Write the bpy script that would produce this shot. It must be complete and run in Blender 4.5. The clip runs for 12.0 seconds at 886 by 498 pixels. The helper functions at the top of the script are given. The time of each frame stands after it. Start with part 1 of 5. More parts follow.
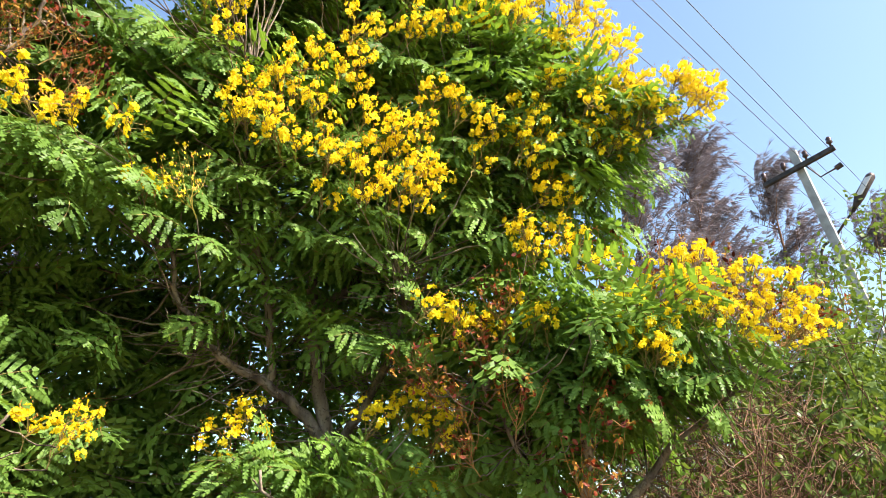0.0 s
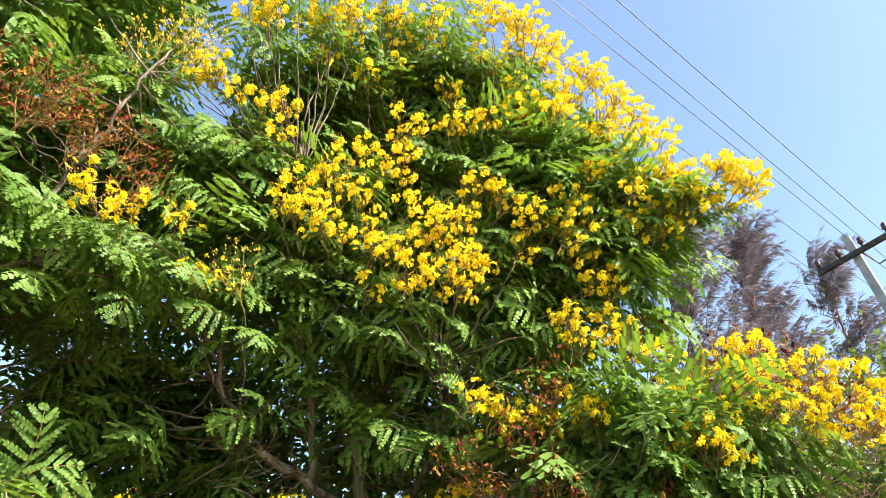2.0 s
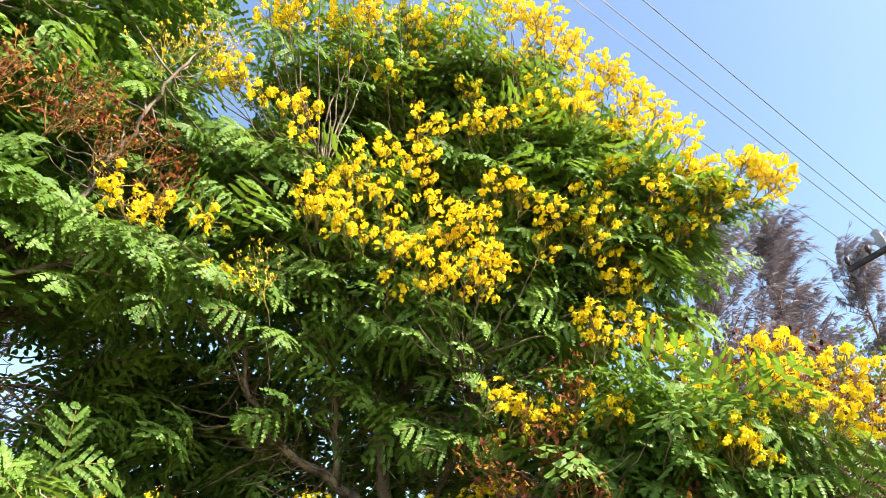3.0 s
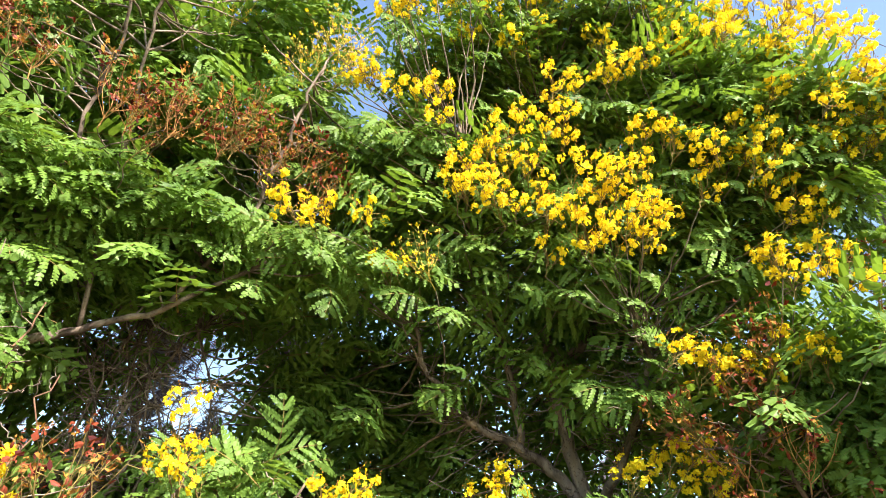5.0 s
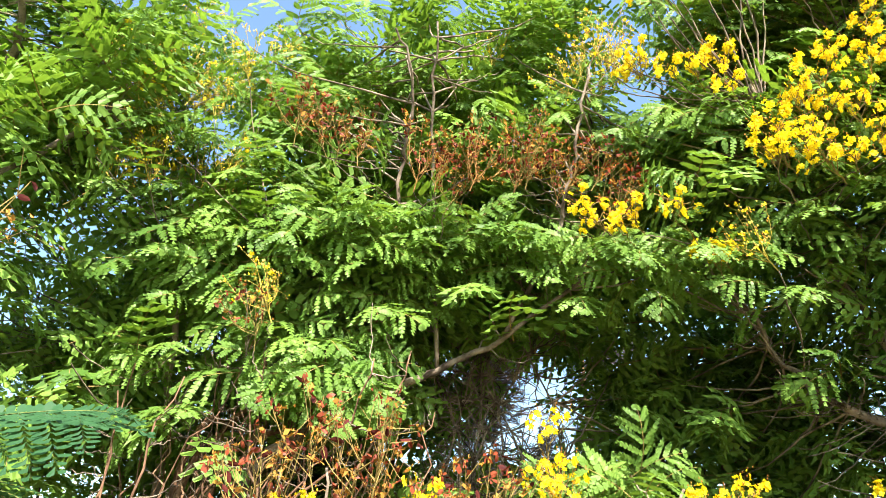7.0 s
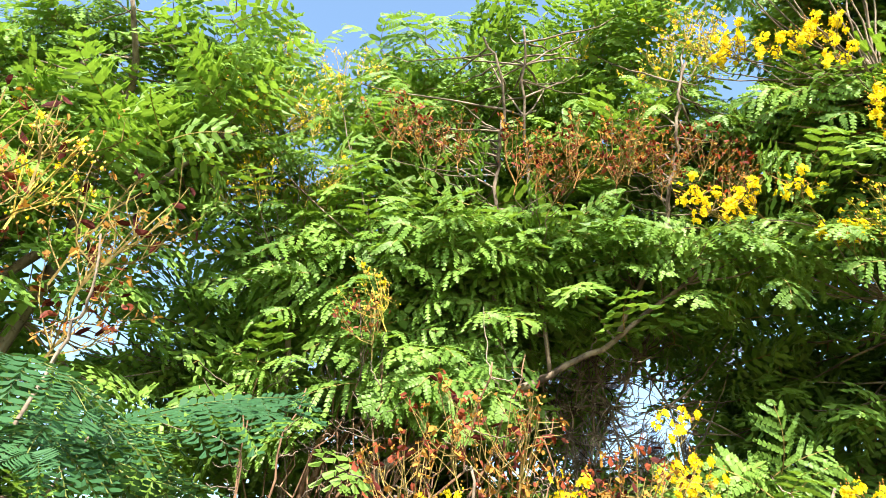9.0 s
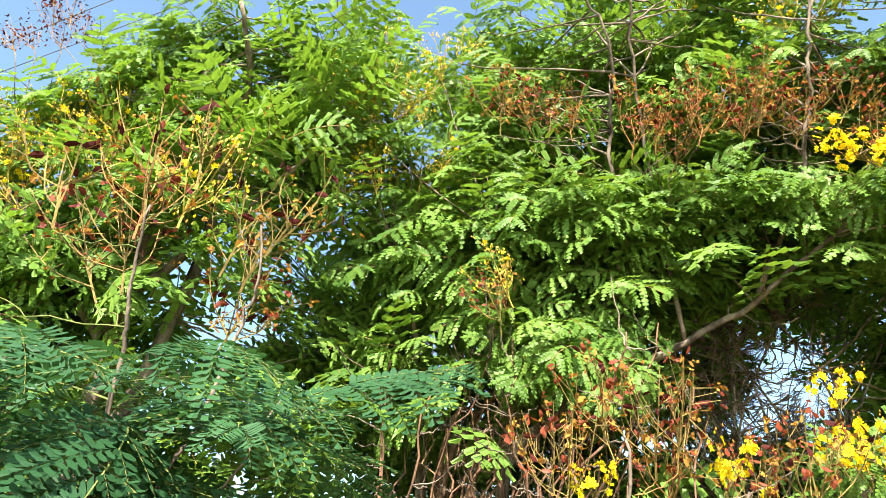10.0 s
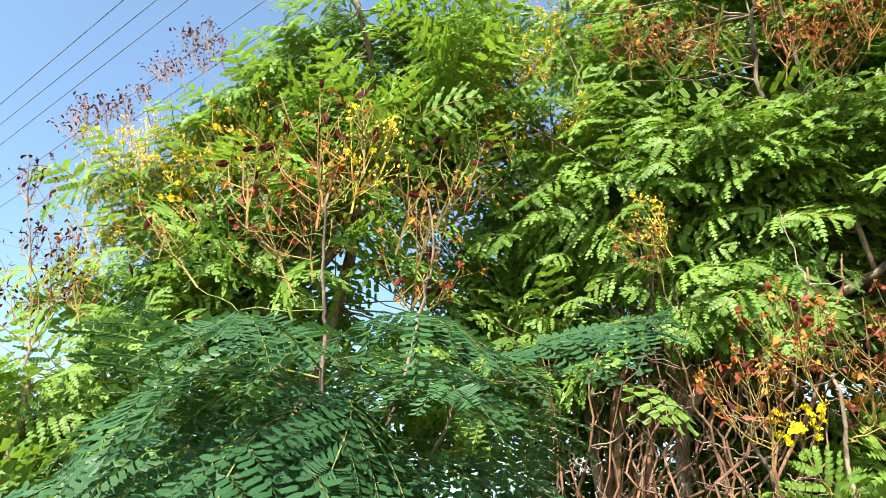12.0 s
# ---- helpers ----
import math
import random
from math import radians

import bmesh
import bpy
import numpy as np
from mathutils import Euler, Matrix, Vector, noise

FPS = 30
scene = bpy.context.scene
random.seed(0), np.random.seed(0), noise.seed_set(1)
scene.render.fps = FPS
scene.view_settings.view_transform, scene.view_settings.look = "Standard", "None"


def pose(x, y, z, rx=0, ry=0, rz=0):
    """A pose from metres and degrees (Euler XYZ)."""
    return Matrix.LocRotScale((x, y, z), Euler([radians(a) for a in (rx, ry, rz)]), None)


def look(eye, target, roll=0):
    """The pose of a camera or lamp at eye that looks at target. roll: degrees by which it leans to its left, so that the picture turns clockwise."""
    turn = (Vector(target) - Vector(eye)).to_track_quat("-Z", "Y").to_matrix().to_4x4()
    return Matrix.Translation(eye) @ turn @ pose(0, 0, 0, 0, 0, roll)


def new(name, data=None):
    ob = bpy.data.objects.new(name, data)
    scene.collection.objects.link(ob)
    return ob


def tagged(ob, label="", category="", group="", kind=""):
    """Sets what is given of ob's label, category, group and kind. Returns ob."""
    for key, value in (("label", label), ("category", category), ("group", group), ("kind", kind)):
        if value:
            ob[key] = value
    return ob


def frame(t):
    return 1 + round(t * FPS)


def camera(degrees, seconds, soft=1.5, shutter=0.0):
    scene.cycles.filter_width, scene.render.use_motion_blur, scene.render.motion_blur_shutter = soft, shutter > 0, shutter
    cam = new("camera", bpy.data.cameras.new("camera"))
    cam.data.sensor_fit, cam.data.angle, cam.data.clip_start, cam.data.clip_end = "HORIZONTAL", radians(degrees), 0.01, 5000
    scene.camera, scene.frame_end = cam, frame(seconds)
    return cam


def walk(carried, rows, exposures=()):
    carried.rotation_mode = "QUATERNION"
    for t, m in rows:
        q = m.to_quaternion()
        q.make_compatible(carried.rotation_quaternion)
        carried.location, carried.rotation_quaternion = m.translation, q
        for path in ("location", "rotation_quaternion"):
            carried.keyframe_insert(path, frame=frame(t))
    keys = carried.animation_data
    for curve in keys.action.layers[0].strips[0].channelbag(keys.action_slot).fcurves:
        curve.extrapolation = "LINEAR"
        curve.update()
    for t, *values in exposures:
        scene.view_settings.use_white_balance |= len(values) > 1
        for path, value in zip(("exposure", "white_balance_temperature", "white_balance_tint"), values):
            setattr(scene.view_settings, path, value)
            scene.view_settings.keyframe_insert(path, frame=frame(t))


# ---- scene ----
cam = camera(71.07, 12.0, soft=0.6)
PATH = [
    (0, (0.379, -0.123, 1.617), (1.595, 1.231, 2.448), -0.95),
    (0.5, (0.380, -0.120, 1.617), (1.552, 1.241, 2.496), -1.20),
    (1, (0.382, -0.118, 1.616), (1.518, 1.219, 2.577), -0.35),
    (1.5, (0.384, -0.117, 1.613), (1.442, 1.217, 2.662), 0.55),
    (2, (0.384, -0.117, 1.615), (1.403, 1.215, 2.705), 0.71),
    (2.5, (0.387, -0.117, 1.616), (1.365, 1.236, 2.716), 0.92),
    (2.7, (0.384, -0.123, 1.615), (1.359, 1.235, 2.712), 1.24),
    (4.3, (0.370, -0.074, 1.579), (1.161, 1.451, 2.603), 0.99),
    (4.5, (0.356, -0.068, 1.575), (1.095, 1.487, 2.592), 0.97),
    (5, (0.272, -0.046, 1.591), (0.881, 1.574, 2.594), 0.60),
    (5.5, (0.199, -0.034, 1.606), (0.657, 1.638, 2.604), -0.40),
    (6, (0.124, -0.023, 1.600), (0.348, 1.721, 2.553), -0.60),
    (6.5, (-0.000, 0.000, 1.600), (-0.000, 1.749, 2.570), -0.02),
    (7, (-0.061, -0.003, 1.612), (-0.261, 1.710, 2.625), 1.34),
    (7.2, (-0.085, -0.031, 1.593), (-0.335, 1.677, 2.602), 1.82),
    (8.8, (-0.322, 0.046, 1.515), (-0.682, 1.697, 2.584), 0.95),
    (9, (-0.343, 0.049, 1.506), (-0.736, 1.686, 2.585), 1.36),
    (9.5, (-0.413, 0.049, 1.495), (-0.931, 1.663, 2.557), 1.47),
    (10, (-0.501, 0.034, 1.478), (-1.191, 1.607, 2.502), 2.24),
    (10.5, (-0.582, -0.015, 1.480), (-1.439, 1.492, 2.477), 2.02),
    (11, (-0.620, -0.016, 1.470), (-1.602, 1.433, 2.438), 0.71),
    (11.5, (-0.617, -0.013, 1.453), (-1.645, 1.371, 2.467), 1.28),
    (12, (-0.642, -0.008, 1.446), (-1.691, 1.410, 2.388), 1.04),
]
walk(cam, [(t, look(eye, target, roll)) for t, eye, target, roll in PATH], [(0, 1.40, 6500, 25), (2.5, 1.44, 6500, 25), (5.5, 1.60, 6500, 27), (6.5, 1.74, 6500, 19), (9.5, 1.74, 6500, 18), (11, 1.43, 6500, 19), (12, 1.43, 6500, 19)])

# ---- world, sun, exposure ----
TO_SUN = Vector((0.24, -0.67, 0.70)).normalized()
world = bpy.data.worlds.new("sky")
world.use_nodes = True
scene.world = world
wn = world.node_tree
sky = wn.nodes.new("ShaderNodeTexSky")
sky.sky_type = "NISHITA"
sky.sun_disc = False
sky.sun_elevation = math.asin(TO_SUN.z)
sky.sun_rotation = math.atan2(TO_SUN.x, TO_SUN.y)
sky.air_density, sky.dust_density, sky.ozone_density, sky.altitude = 1.0, 1.9, 0.3, 50
wn.nodes["Background"].inputs["Strength"].default_value = 0.137
haze = wn.nodes.new("ShaderNodeMix")
haze.data_type, haze.blend_type = "RGBA", "MULTIPLY"
haze.inputs[0].default_value, haze.inputs[7].default_value = 1.0, (0.87, 1.05, 0.99, 1)
wn.links.new(sky.outputs[0], haze.inputs[6])
wn.links.new(haze.outputs[2], wn.nodes["Background"].inputs["Color"])
sun_data = bpy.data.lights.new("sun", "SUN")
sun_data.energy, sun_data.angle, sun_data.color = 5.0, radians(0.55), (1.0, 0.94, 0.82)
sun = new("sun", sun_data)
sun.matrix_world = look((0, 0, 30), Vector((0, 0, 30)) - TO_SUN)


# ---- materials ----
def material(name, rough=0.6, spec=0.4):
    m = bpy.data.materials.new(name)
    m.use_nodes = True
    b = m.node_tree.nodes["Principled BSDF"]
    b.inputs["Roughness"].default_value = rough
    b.inputs["Specular IOR Level"].default_value = spec
    return m, m.node_tree, b


def mixed(nt, a, b, factor):
    """A colour between a and b (colours or sockets) by a factor socket."""
    n = nt.nodes.new("ShaderNodeMix")
    n.data_type = "RGBA"
    for slot, value in ((6, a), (7, b)):
        if isinstance(value, tuple):
            n.inputs[slot].default_value = (*value, 1)
        else:
            nt.links.new(value, n.inputs[slot])
    nt.links.new(factor, n.inputs[0])
    return n.outputs[2]


def grain(nt, scale, low=0.35, high=0.65, detail=4.0, stretch=None):
    """A noise of real-world size, spread from 0 to 1."""
    place = nt.nodes.new("ShaderNodeNewGeometry").outputs["Position"]
    if stretch:
        mp = nt.nodes.new("ShaderNodeMapping")
        mp.inputs["Scale"].default_value = stretch
        nt.links.new(place, mp.inputs[0])
        place = mp.outputs[0]
    n = nt.nodes.new("ShaderNodeTexNoise")
    n.inputs["Scale"].default_value, n.inputs["Detail"].default_value = scale, detail
    nt.links.new(place, n.inputs["Vector"])
    r = nt.nodes.new("ShaderNodeMapRange")
    r.inputs[1].default_value, r.inputs[2].default_value = low, high
    nt.links.new(n.outputs[0], r.inputs[0])
    return r.outputs[0]


def bumped(nt, b, height, strength=0.4, distance=0.004):
    n = nt.nodes.new("ShaderNodeBump")
    n.inputs["Strength"].default_value, n.inputs["Distance"].default_value = strength, distance
    nt.links.new(height, n.inputs["Height"])
    nt.links.new(n.outputs[0], b.inputs["Normal"])


def leafy(name, dark, light, thin, share, rough=0.45, patch=2.2):
    """A thin leaf or petal: gloss on top, light let through."""
    m, nt, b = material(name, rough, 0.20)
    per = nt.nodes.new("ShaderNodeNewGeometry").outputs["Random Per Island"]
    ob = nt.nodes.new("ShaderNodeObjectInfo").outputs["Random"]
    c = mixed(nt, dark, light, grain(nt, patch))
    half = nt.nodes.new("ShaderNodeMath")
    half.operation = "MULTIPLY"
    half.inputs[1].default_value = 0.75
    nt.links.new(per, half.inputs[0])
    c = mixed(nt, c, light, half.outputs[0])
    third = nt.nodes.new("ShaderNodeMath")
    third.operation = "MULTIPLY"
    third.inputs[1].default_value = 0.45
    nt.links.new(ob, third.inputs[0])
    c = mixed(nt, c, dark, third.outputs[0])
    nt.links.new(c, b.inputs["Base Color"])
    t = nt.nodes.new("ShaderNodeBsdfTranslucent")
    t.inputs["Color"].default_value = (*thin, 1)
    mix = nt.nodes.new("ShaderNodeMixShader")
    mix.inputs[0].default_value = share
    nt.links.new(b.outputs[0], mix.inputs[1])
    nt.links.new(t.outputs[0], mix.inputs[2])
    nt.links.new(mix.outputs[0], nt.nodes["Material Output"].inputs[0])
    return m


def woody(name, dark, light, rough=0.85, scale=9.0, stretch=(1, 1, 0.25)):
    m, nt, b = material(name, rough, 0.2)
    c = mixed(nt, dark, light, grain(nt, scale, stretch=stretch))
    c = mixed(nt, c, tuple(0.45 * v for v in dark), grain(nt, 60, 0.55, 0.8))
    nt.links.new(c, b.inputs["Base Color"])
    bumped(nt, b, grain(nt, 45, 0.2, 0.8, stretch=stretch), 0.6, 0.01)
    return m


LEAF = leafy("leaf_green", (0.042, 0.104, 0.017), (0.178, 0.308, 0.050), (0.27, 0.46, 0.035), 0.27, 0.44)
# near sapling's bluer leaf; its shade is put into the dark base colour
LEAF_SHADE_TONE = leafy("leaf_blue_green_shade_tone", (0.012, 0.050, 0.020), (0.050, 0.135, 0.047), (0.08, 0.22, 0.045), 0.2, 0.45)
PETAL = leafy("petal_yellow", (0.86, 0.63, 0.005), (0.98, 0.83, 0.02), (0.98, 0.78, 0.01), 0.32, 0.6, 9.0)
DRY_PETAL = leafy("petal_dried", (0.25, 0.105, 0.018), (0.52, 0.27, 0.045), (0.38, 0.18, 0.02), 0.25, 0.7, 9.0)
POD = leafy("pod_maroon", (0.035, 0.008, 0.008), (0.12, 0.022, 0.014), (0.22, 0.02, 0.01), 0.15, 0.85, 12.0)
POD_RED = leafy("pod_rust", (0.13, 0.026, 0.012), (0.30, 0.075, 0.032), (0.45, 0.08, 0.02), 0.25, 0.5, 12.0)
STALK = woody("stalk_olive", (0.16, 0.115, 0.034), (0.34, 0.25, 0.075), 0.75, 12)
STALK_BROWN = woody("stalk_brown", (0.20, 0.095, 0.032), (0.46, 0.26, 0.085), 0.75, 12)
STALK_YELLOW = woody("stalk_yellow", (0.36, 0.27, 0.045), (0.60, 0.47, 0.09), 0.75, 12)
STALK_GREEN = woody("stalk_green", (0.10, 0.13, 0.03), (0.22, 0.24, 0.07), 0.75, 12)
BARK = woody("bark_tan", (0.065, 0.046, 0.034), (0.32, 0.255, 0.185))
BARK_DRY = woody("twig_dry", (0.085, 0.045, 0.026), (0.27, 0.155, 0.09))
BUSH_LEAF = leafy("bush_leaf", (0.045, 0.085, 0.014), (0.150, 0.220, 0.040), (0.22, 0.32, 0.03), 0.28, 0.4, 1.5)
NEEDLE = leafy("needle_grey", (0.15, 0.128, 0.136), (0.30, 0.26, 0.272), (0.22, 0.19, 0.19), 0.2, 0.7, 0.8)

concrete, nt, b = material("pole_concrete", 0.85, 0.25)
nt.links.new(mixed(nt, (0.30, 0.29, 0.27), (0.46, 0.45, 0.42), grain(nt, 6)), b.inputs["Base Color"])
bumped(nt, b, grain(nt, 80), 0.3, 0.004)
steel, nt, b = material("steel_dark", 0.55, 0.4)
b.inputs["Metallic"].default_value = 0.6
nt.links.new(mixed(nt, (0.035, 0.033, 0.032), (0.10, 0.075, 0.06), grain(nt, 14)), b.inputs["Base Color"])
porcelain, nt, b = material("insulator_brown", 0.25, 0.5)
nt.links.new(mixed(nt, (0.05, 0.022, 0.016), (0.08, 0.035, 0.02), grain(nt, 20)), b.inputs["Base Color"])
wire_metal, nt, b = material("wire_aluminium", 0.5, 0.4)
b.inputs["Metallic"].default_value = 0.7
nt.links.new(mixed(nt, (0.13, 0.13, 0.14), (0.22, 0.22, 0.23), grain(nt, 3)), b.inputs["Base Color"])
lamp_glass, nt, b = material("lamp_diffuser", 0.2, 0.5)
nt.links.new(mixed(nt, (0.62, 0.62, 0.58), (0.75, 0.75, 0.72), grain(nt, 7)), b.inputs["Base Color"])
earth, nt, b = material("ground_earth", 0.95, 0.15)
c = mixed(nt, (0.16, 0.105, 0.06), (0.27, 0.20, 0.12), grain(nt, 1.3))
c = mixed(nt, c, (0.07, 0.10, 0.03), grain(nt, 0.5, 0.45, 0.62))
c = mixed(nt, c, (0.10, 0.07, 0.045), grain(nt, 30, 0.5, 0.7))
nt.links.new(c, b.inputs["Base Color"])
bumped(nt, b, grain(nt, 25), 0.7, 0.03)


# ---- building helpers ----
rng = np.random.default_rng(11)


class Mesher:
    """Collects polygons of several materials for one mesh."""

    def __init__(self):
        self.v, self.f, self.m, self.n = [], [], [], 0

    def add(self, verts, faces, mat=0):
        verts = np.asarray(verts, float).reshape(-1, 3)
        self.v.append(verts)
        self.f += [tuple(i + self.n for i in face) for face in faces]
        self.m += [mat] * len(faces)
        self.n += len(verts)

    def mesh(self, name, mats, smooth=False):
        me = bpy.data.meshes.new(name)
        me.from_pydata(np.concatenate(self.v).tolist(), [], self.f)
        for m in mats:
            me.materials.append(m)
        me.polygons.foreach_set("material_index", self.m)
        if smooth:
            me.polygons.foreach_set("use_smooth", [True] * len(self.f))
        me.update()
        return me


def part(name, me, parent, label="", kind=""):
    """Links a mesh as one object under a thing or a part."""
    ob = new(name, me)
    ob.parent = parent
    return tagged(ob, label=label, kind=kind)


def tube(mesher, path, radii, sides=6, mat=0, cap=True):
    """A tapering round stem along a path."""
    path = np.asarray(path, float)
    n = len(path)
    radii = np.interp(np.linspace(0, 1, n), np.linspace(0, 1, len(radii)), radii)
    tangent = np.gradient(path, axis=0)
    tangent /= np.linalg.norm(tangent, axis=1)[:, None] + 1e-9
    side = np.cross(tangent[0], (0.31, 0.93, 0.17))
    rings = []
    for p, t, r in zip(path, tangent, radii):
        side = side - t * (side @ t)
        side /= np.linalg.norm(side) + 1e-9
        other = np.cross(t, side)
        a = np.arange(sides) * 2 * np.pi / sides
        rings.append(p + r * (np.cos(a)[:, None] * side + np.sin(a)[:, None] * other))
    faces = [(i * sides + j, i * sides + (j + 1) % sides, (i + 1) * sides + (j + 1) % sides, (i + 1) * sides + j)
             for i in range(n - 1) for j in range(sides)]
    if cap:
        faces += [tuple(range((n - 1) * sides, n * sides)), tuple(reversed(range(sides)))]
    mesher.add(np.concatenate(rings), faces, mat)


def bent(points, steps=5, wobble=0.0):
    """A smooth path through points (Catmull-Rom), a little crooked."""
    p = np.asarray(points, float)
    p = np.vstack([2 * p[0] - p[1], p, 2 * p[-1] - p[-2]])
    out = []
    for i in range(1, len(p) - 2):
        for t in np.arange(steps) / steps:
            a, b, c, d = p[i - 1:i + 3]
            out.append(0.5 * (2 * b + (c - a) * t + (2 * a - 5 * b + 4 * c - d) * t * t + (3 * b - a - 3 * c + d) * t ** 3))
    out.append(p[-2])
    out = np.array(out)
    if wobble:
        shift = rng.normal(0, wobble, out.shape)
        shift[0] = shift[-1] = 0
        out = out + shift
    return out


def frame_of(axis, up=(0, 0, 1)):
    """Columns x along axis, y across, z on the upper side."""
    x = np.asarray(axis, float) / np.linalg.norm(axis)
    y = np.cross(up, x)
    if np.linalg.norm(y) < 1e-3:
        y = np.array((0, 1.0, 0))
    y /= np.linalg.norm(y)
    return np.stack([x, y, np.cross(x, y)], 1)


# ---- leaf, flower and fruit shapes ----
def frond_shape(name, length, pairs, leaflets, droop, seed, mats=(LEAF, STALK), style="leaf", width=0.0172):
    """A twice-pinnate leaf along +x, all of one piece: a midrib with pairs of side ribs, each edged with leaflets.
    style: leaf (four-sided leaflets) or oblong (rounded ones, for near leaves)."""
    r = np.random.default_rng(seed)
    us = [0.0] + [0.16 + 0.84 * (i / (pairs - 1)) ** 0.95 for i in range(pairs)]
    fine = np.linspace(0, 1, 41)
    turn = 0.10 - droop * fine ** 1.3
    mid = np.zeros((41, 3))
    mid[1:, 0] = np.cumsum(np.cos(turn[:-1])) * length / 40
    mid[1:, 2] = np.cumsum(np.sin(turn[:-1])) * length / 40
    mid[:, 1] = 0.03 * length * np.sin(fine * 3) * r.normal()
    verts, faces, mats_of = [], [], []
    for k, u in enumerate(us):
        c = np.array([np.interp(u, fine, mid[:, q]) for q in range(3)])
        thick = 0.0035 - 0.0022 * u
        verts += [c + (0, thick, 0), c + (0, -thick, 0), c - (0, 0, thick)]
        if k:
            a = 3 * k - 3
            sides = [0] if leaflets < 5 else [0, 1, 2]
            faces += [(a + q, a + (q + 1) % 3, a + 3 + (q + 1) % 3, a + 3 + q) for q in sides]
            mats_of += [1] * len(sides)
    for i, u in enumerate(us[1:], 1):
        a = np.interp(u, fine, turn)
        ahead, over = np.array((np.cos(a), 0, np.sin(a))), np.array((-np.sin(a), 0, np.cos(a)))
        long = length * 0.38 * (0.72 + 0.5 * np.sin(np.pi * min(1, u * 0.95)) - 0.55 * max(0, u - 0.7) / 0.3) * r.uniform(0.88, 1.1)
        for side in (-1, 1):
            spread = radians(70 - 36 * u + r.normal(0, 5))
            way = np.cos(spread) * ahead + np.sin(spread) * side * np.array((0, 1, 0)) + r.normal(-0.17, 0.12) * over
            way /= np.linalg.norm(way)
            flat = np.cross(way, over) * side
            flat /= np.linalg.norm(flat)
            top = np.cross(flat, way)
            top = top if top @ over > 0 else -top
            twist = r.normal(0, 0.26)
            flat, top = flat * np.cos(twist) + top * np.sin(twist), top * np.cos(twist) - flat * np.sin(twist)
            root = verts[3 * i + (0 if side > 0 else 1)]
            spine = [3 * i + (0 if side > 0 else 1)]
            step = long / leaflets
            for j in range(leaflets):
                v = (j + 1) / leaflets
                base = root + way * long * v - top * long * 0.24 * v * v
                spine.append(len(verts))
                verts.append(base)
                size = width * (length / 0.42) * (0.72 + 0.5 * np.sin(np.pi * min(1, v * 0.9 + 0.06))) * (1 if v < 0.9 else 0.75)
                for k in (-1, 1):
                    out = (k * flat * 0.95 + 0.28 * way + top * r.normal(0.10, 0.12)) * size
                    n = len(verts)
                    if style == "oblong":
                        b, w = base - way * step * 0.5, way * step * 0.47
                        verts += [b + out * 0.22 - w * 0.8, b + out * 0.72 - w * 0.95, b + out * 0.98 - w * 0.35, b + out * 0.98 + w * 0.45, b + out * 0.72 + w, b + out * 0.2 + w * 0.8]
                        loop = (spine[-2], n + 5, n + 4, n + 3, n + 2, n + 1, n)
                    else:
                        verts += [base + out - way * step * 0.06, base + out * 0.95 - way * step * 0.86]
                        loop = (spine[-2], spine[-1], n, n + 1)
                    if style == "oblong" and k > 0:
                        verts.append(base - top * 0.0015 - way * step * 0.5)
                        faces.append((spine[-2], spine[-1], len(verts) - 1))
                        mats_of.append(1)
                    faces.append(loop if (k * side > 0) != (style == "oblong") else loop[::-1])
                    mats_of.append(0)
    me = Mesher()
    me.add(verts, faces)
    me.m = mats_of
    return me.mesh(name, mats)


def spike_ends(r, count, spread, low, high):
    for i in range(count):
        a = 2.4 * i + r.uniform(0, 1)
        d = spread * math.sqrt((i + 0.5) / count)
        yield np.array((d * math.cos(a), d * math.sin(a), r.uniform(low, high)))


def petals(me, r, c, face, size, mat):
    """One crinkled five-petalled flower."""
    fr = frame_of(face)
    face, ax, ay = fr[:, 0], fr[:, 1], fr[:, 2]
    spin = r.uniform(0, 6)
    for q in range(5):
        t = spin + q * 1.2566
        d = np.cos(t) * ax + np.sin(t) * ay
        w = np.cross(face, d)
        l1, l2, l3 = r.uniform(-0.2, 0.5, 3)
        verts = [c, c + size * (0.6 * d + 0.42 * w + l1 * 0.6 * face), c + size * (1.05 * d + 0.30 * w + l2 * face),
                 c + size * (1.05 * d - 0.30 * w + l3 * face), c + size * (0.6 * d - 0.42 * w + l1 * 0.6 * face)]
        me.add(verts, [(0, 1, 2), (0, 2, 3), (0, 3, 4)], mat)


def flower_shape(name, seed, count=4, spread=0.135):
    """A branching flower spray: stalks with clumps of crinkled flowers and buds at their tips."""
    r = np.random.default_rng(seed)
    me = Mesher()
    axis = bent([(0, 0, -0.08), (*r.normal(0, 0.015, 2), 0.05), (*r.normal(0, 0.03, 2), 0.14)], 4, 0.004)
    tube(me, axis, (0.0034, 0.002), 3, 1, False)
    for end in spike_ends(r, count + 3, spread, 0.03, 0.19):
        root = axis[r.integers(1, 6)]
        tube(me, bent([root, root * 0.5 + end * 0.5 + r.normal(0, 0.014, 3), end], 3), (0.0024, 0.0015), 3, 1, False)
        for k in range(r.integers(2, 9)):
            o = r.normal(0, 1, 3)
            o /= np.linalg.norm(o)
            o[2] = o[2] * 0.8 + 0.25
            petals(me, r, end + o * (0.024, 0.024, 0.032), o, r.uniform(0.014, 0.021), 0)
        for k in range(3):
            c = end + np.array((r.normal(0, 0.008), r.normal(0, 0.008), 0.035 + 0.016 * k))
            bud(me, c, 0.005, 2 if k else 0)
    return me.mesh(name, (PETAL, STALK, DRY_PETAL))


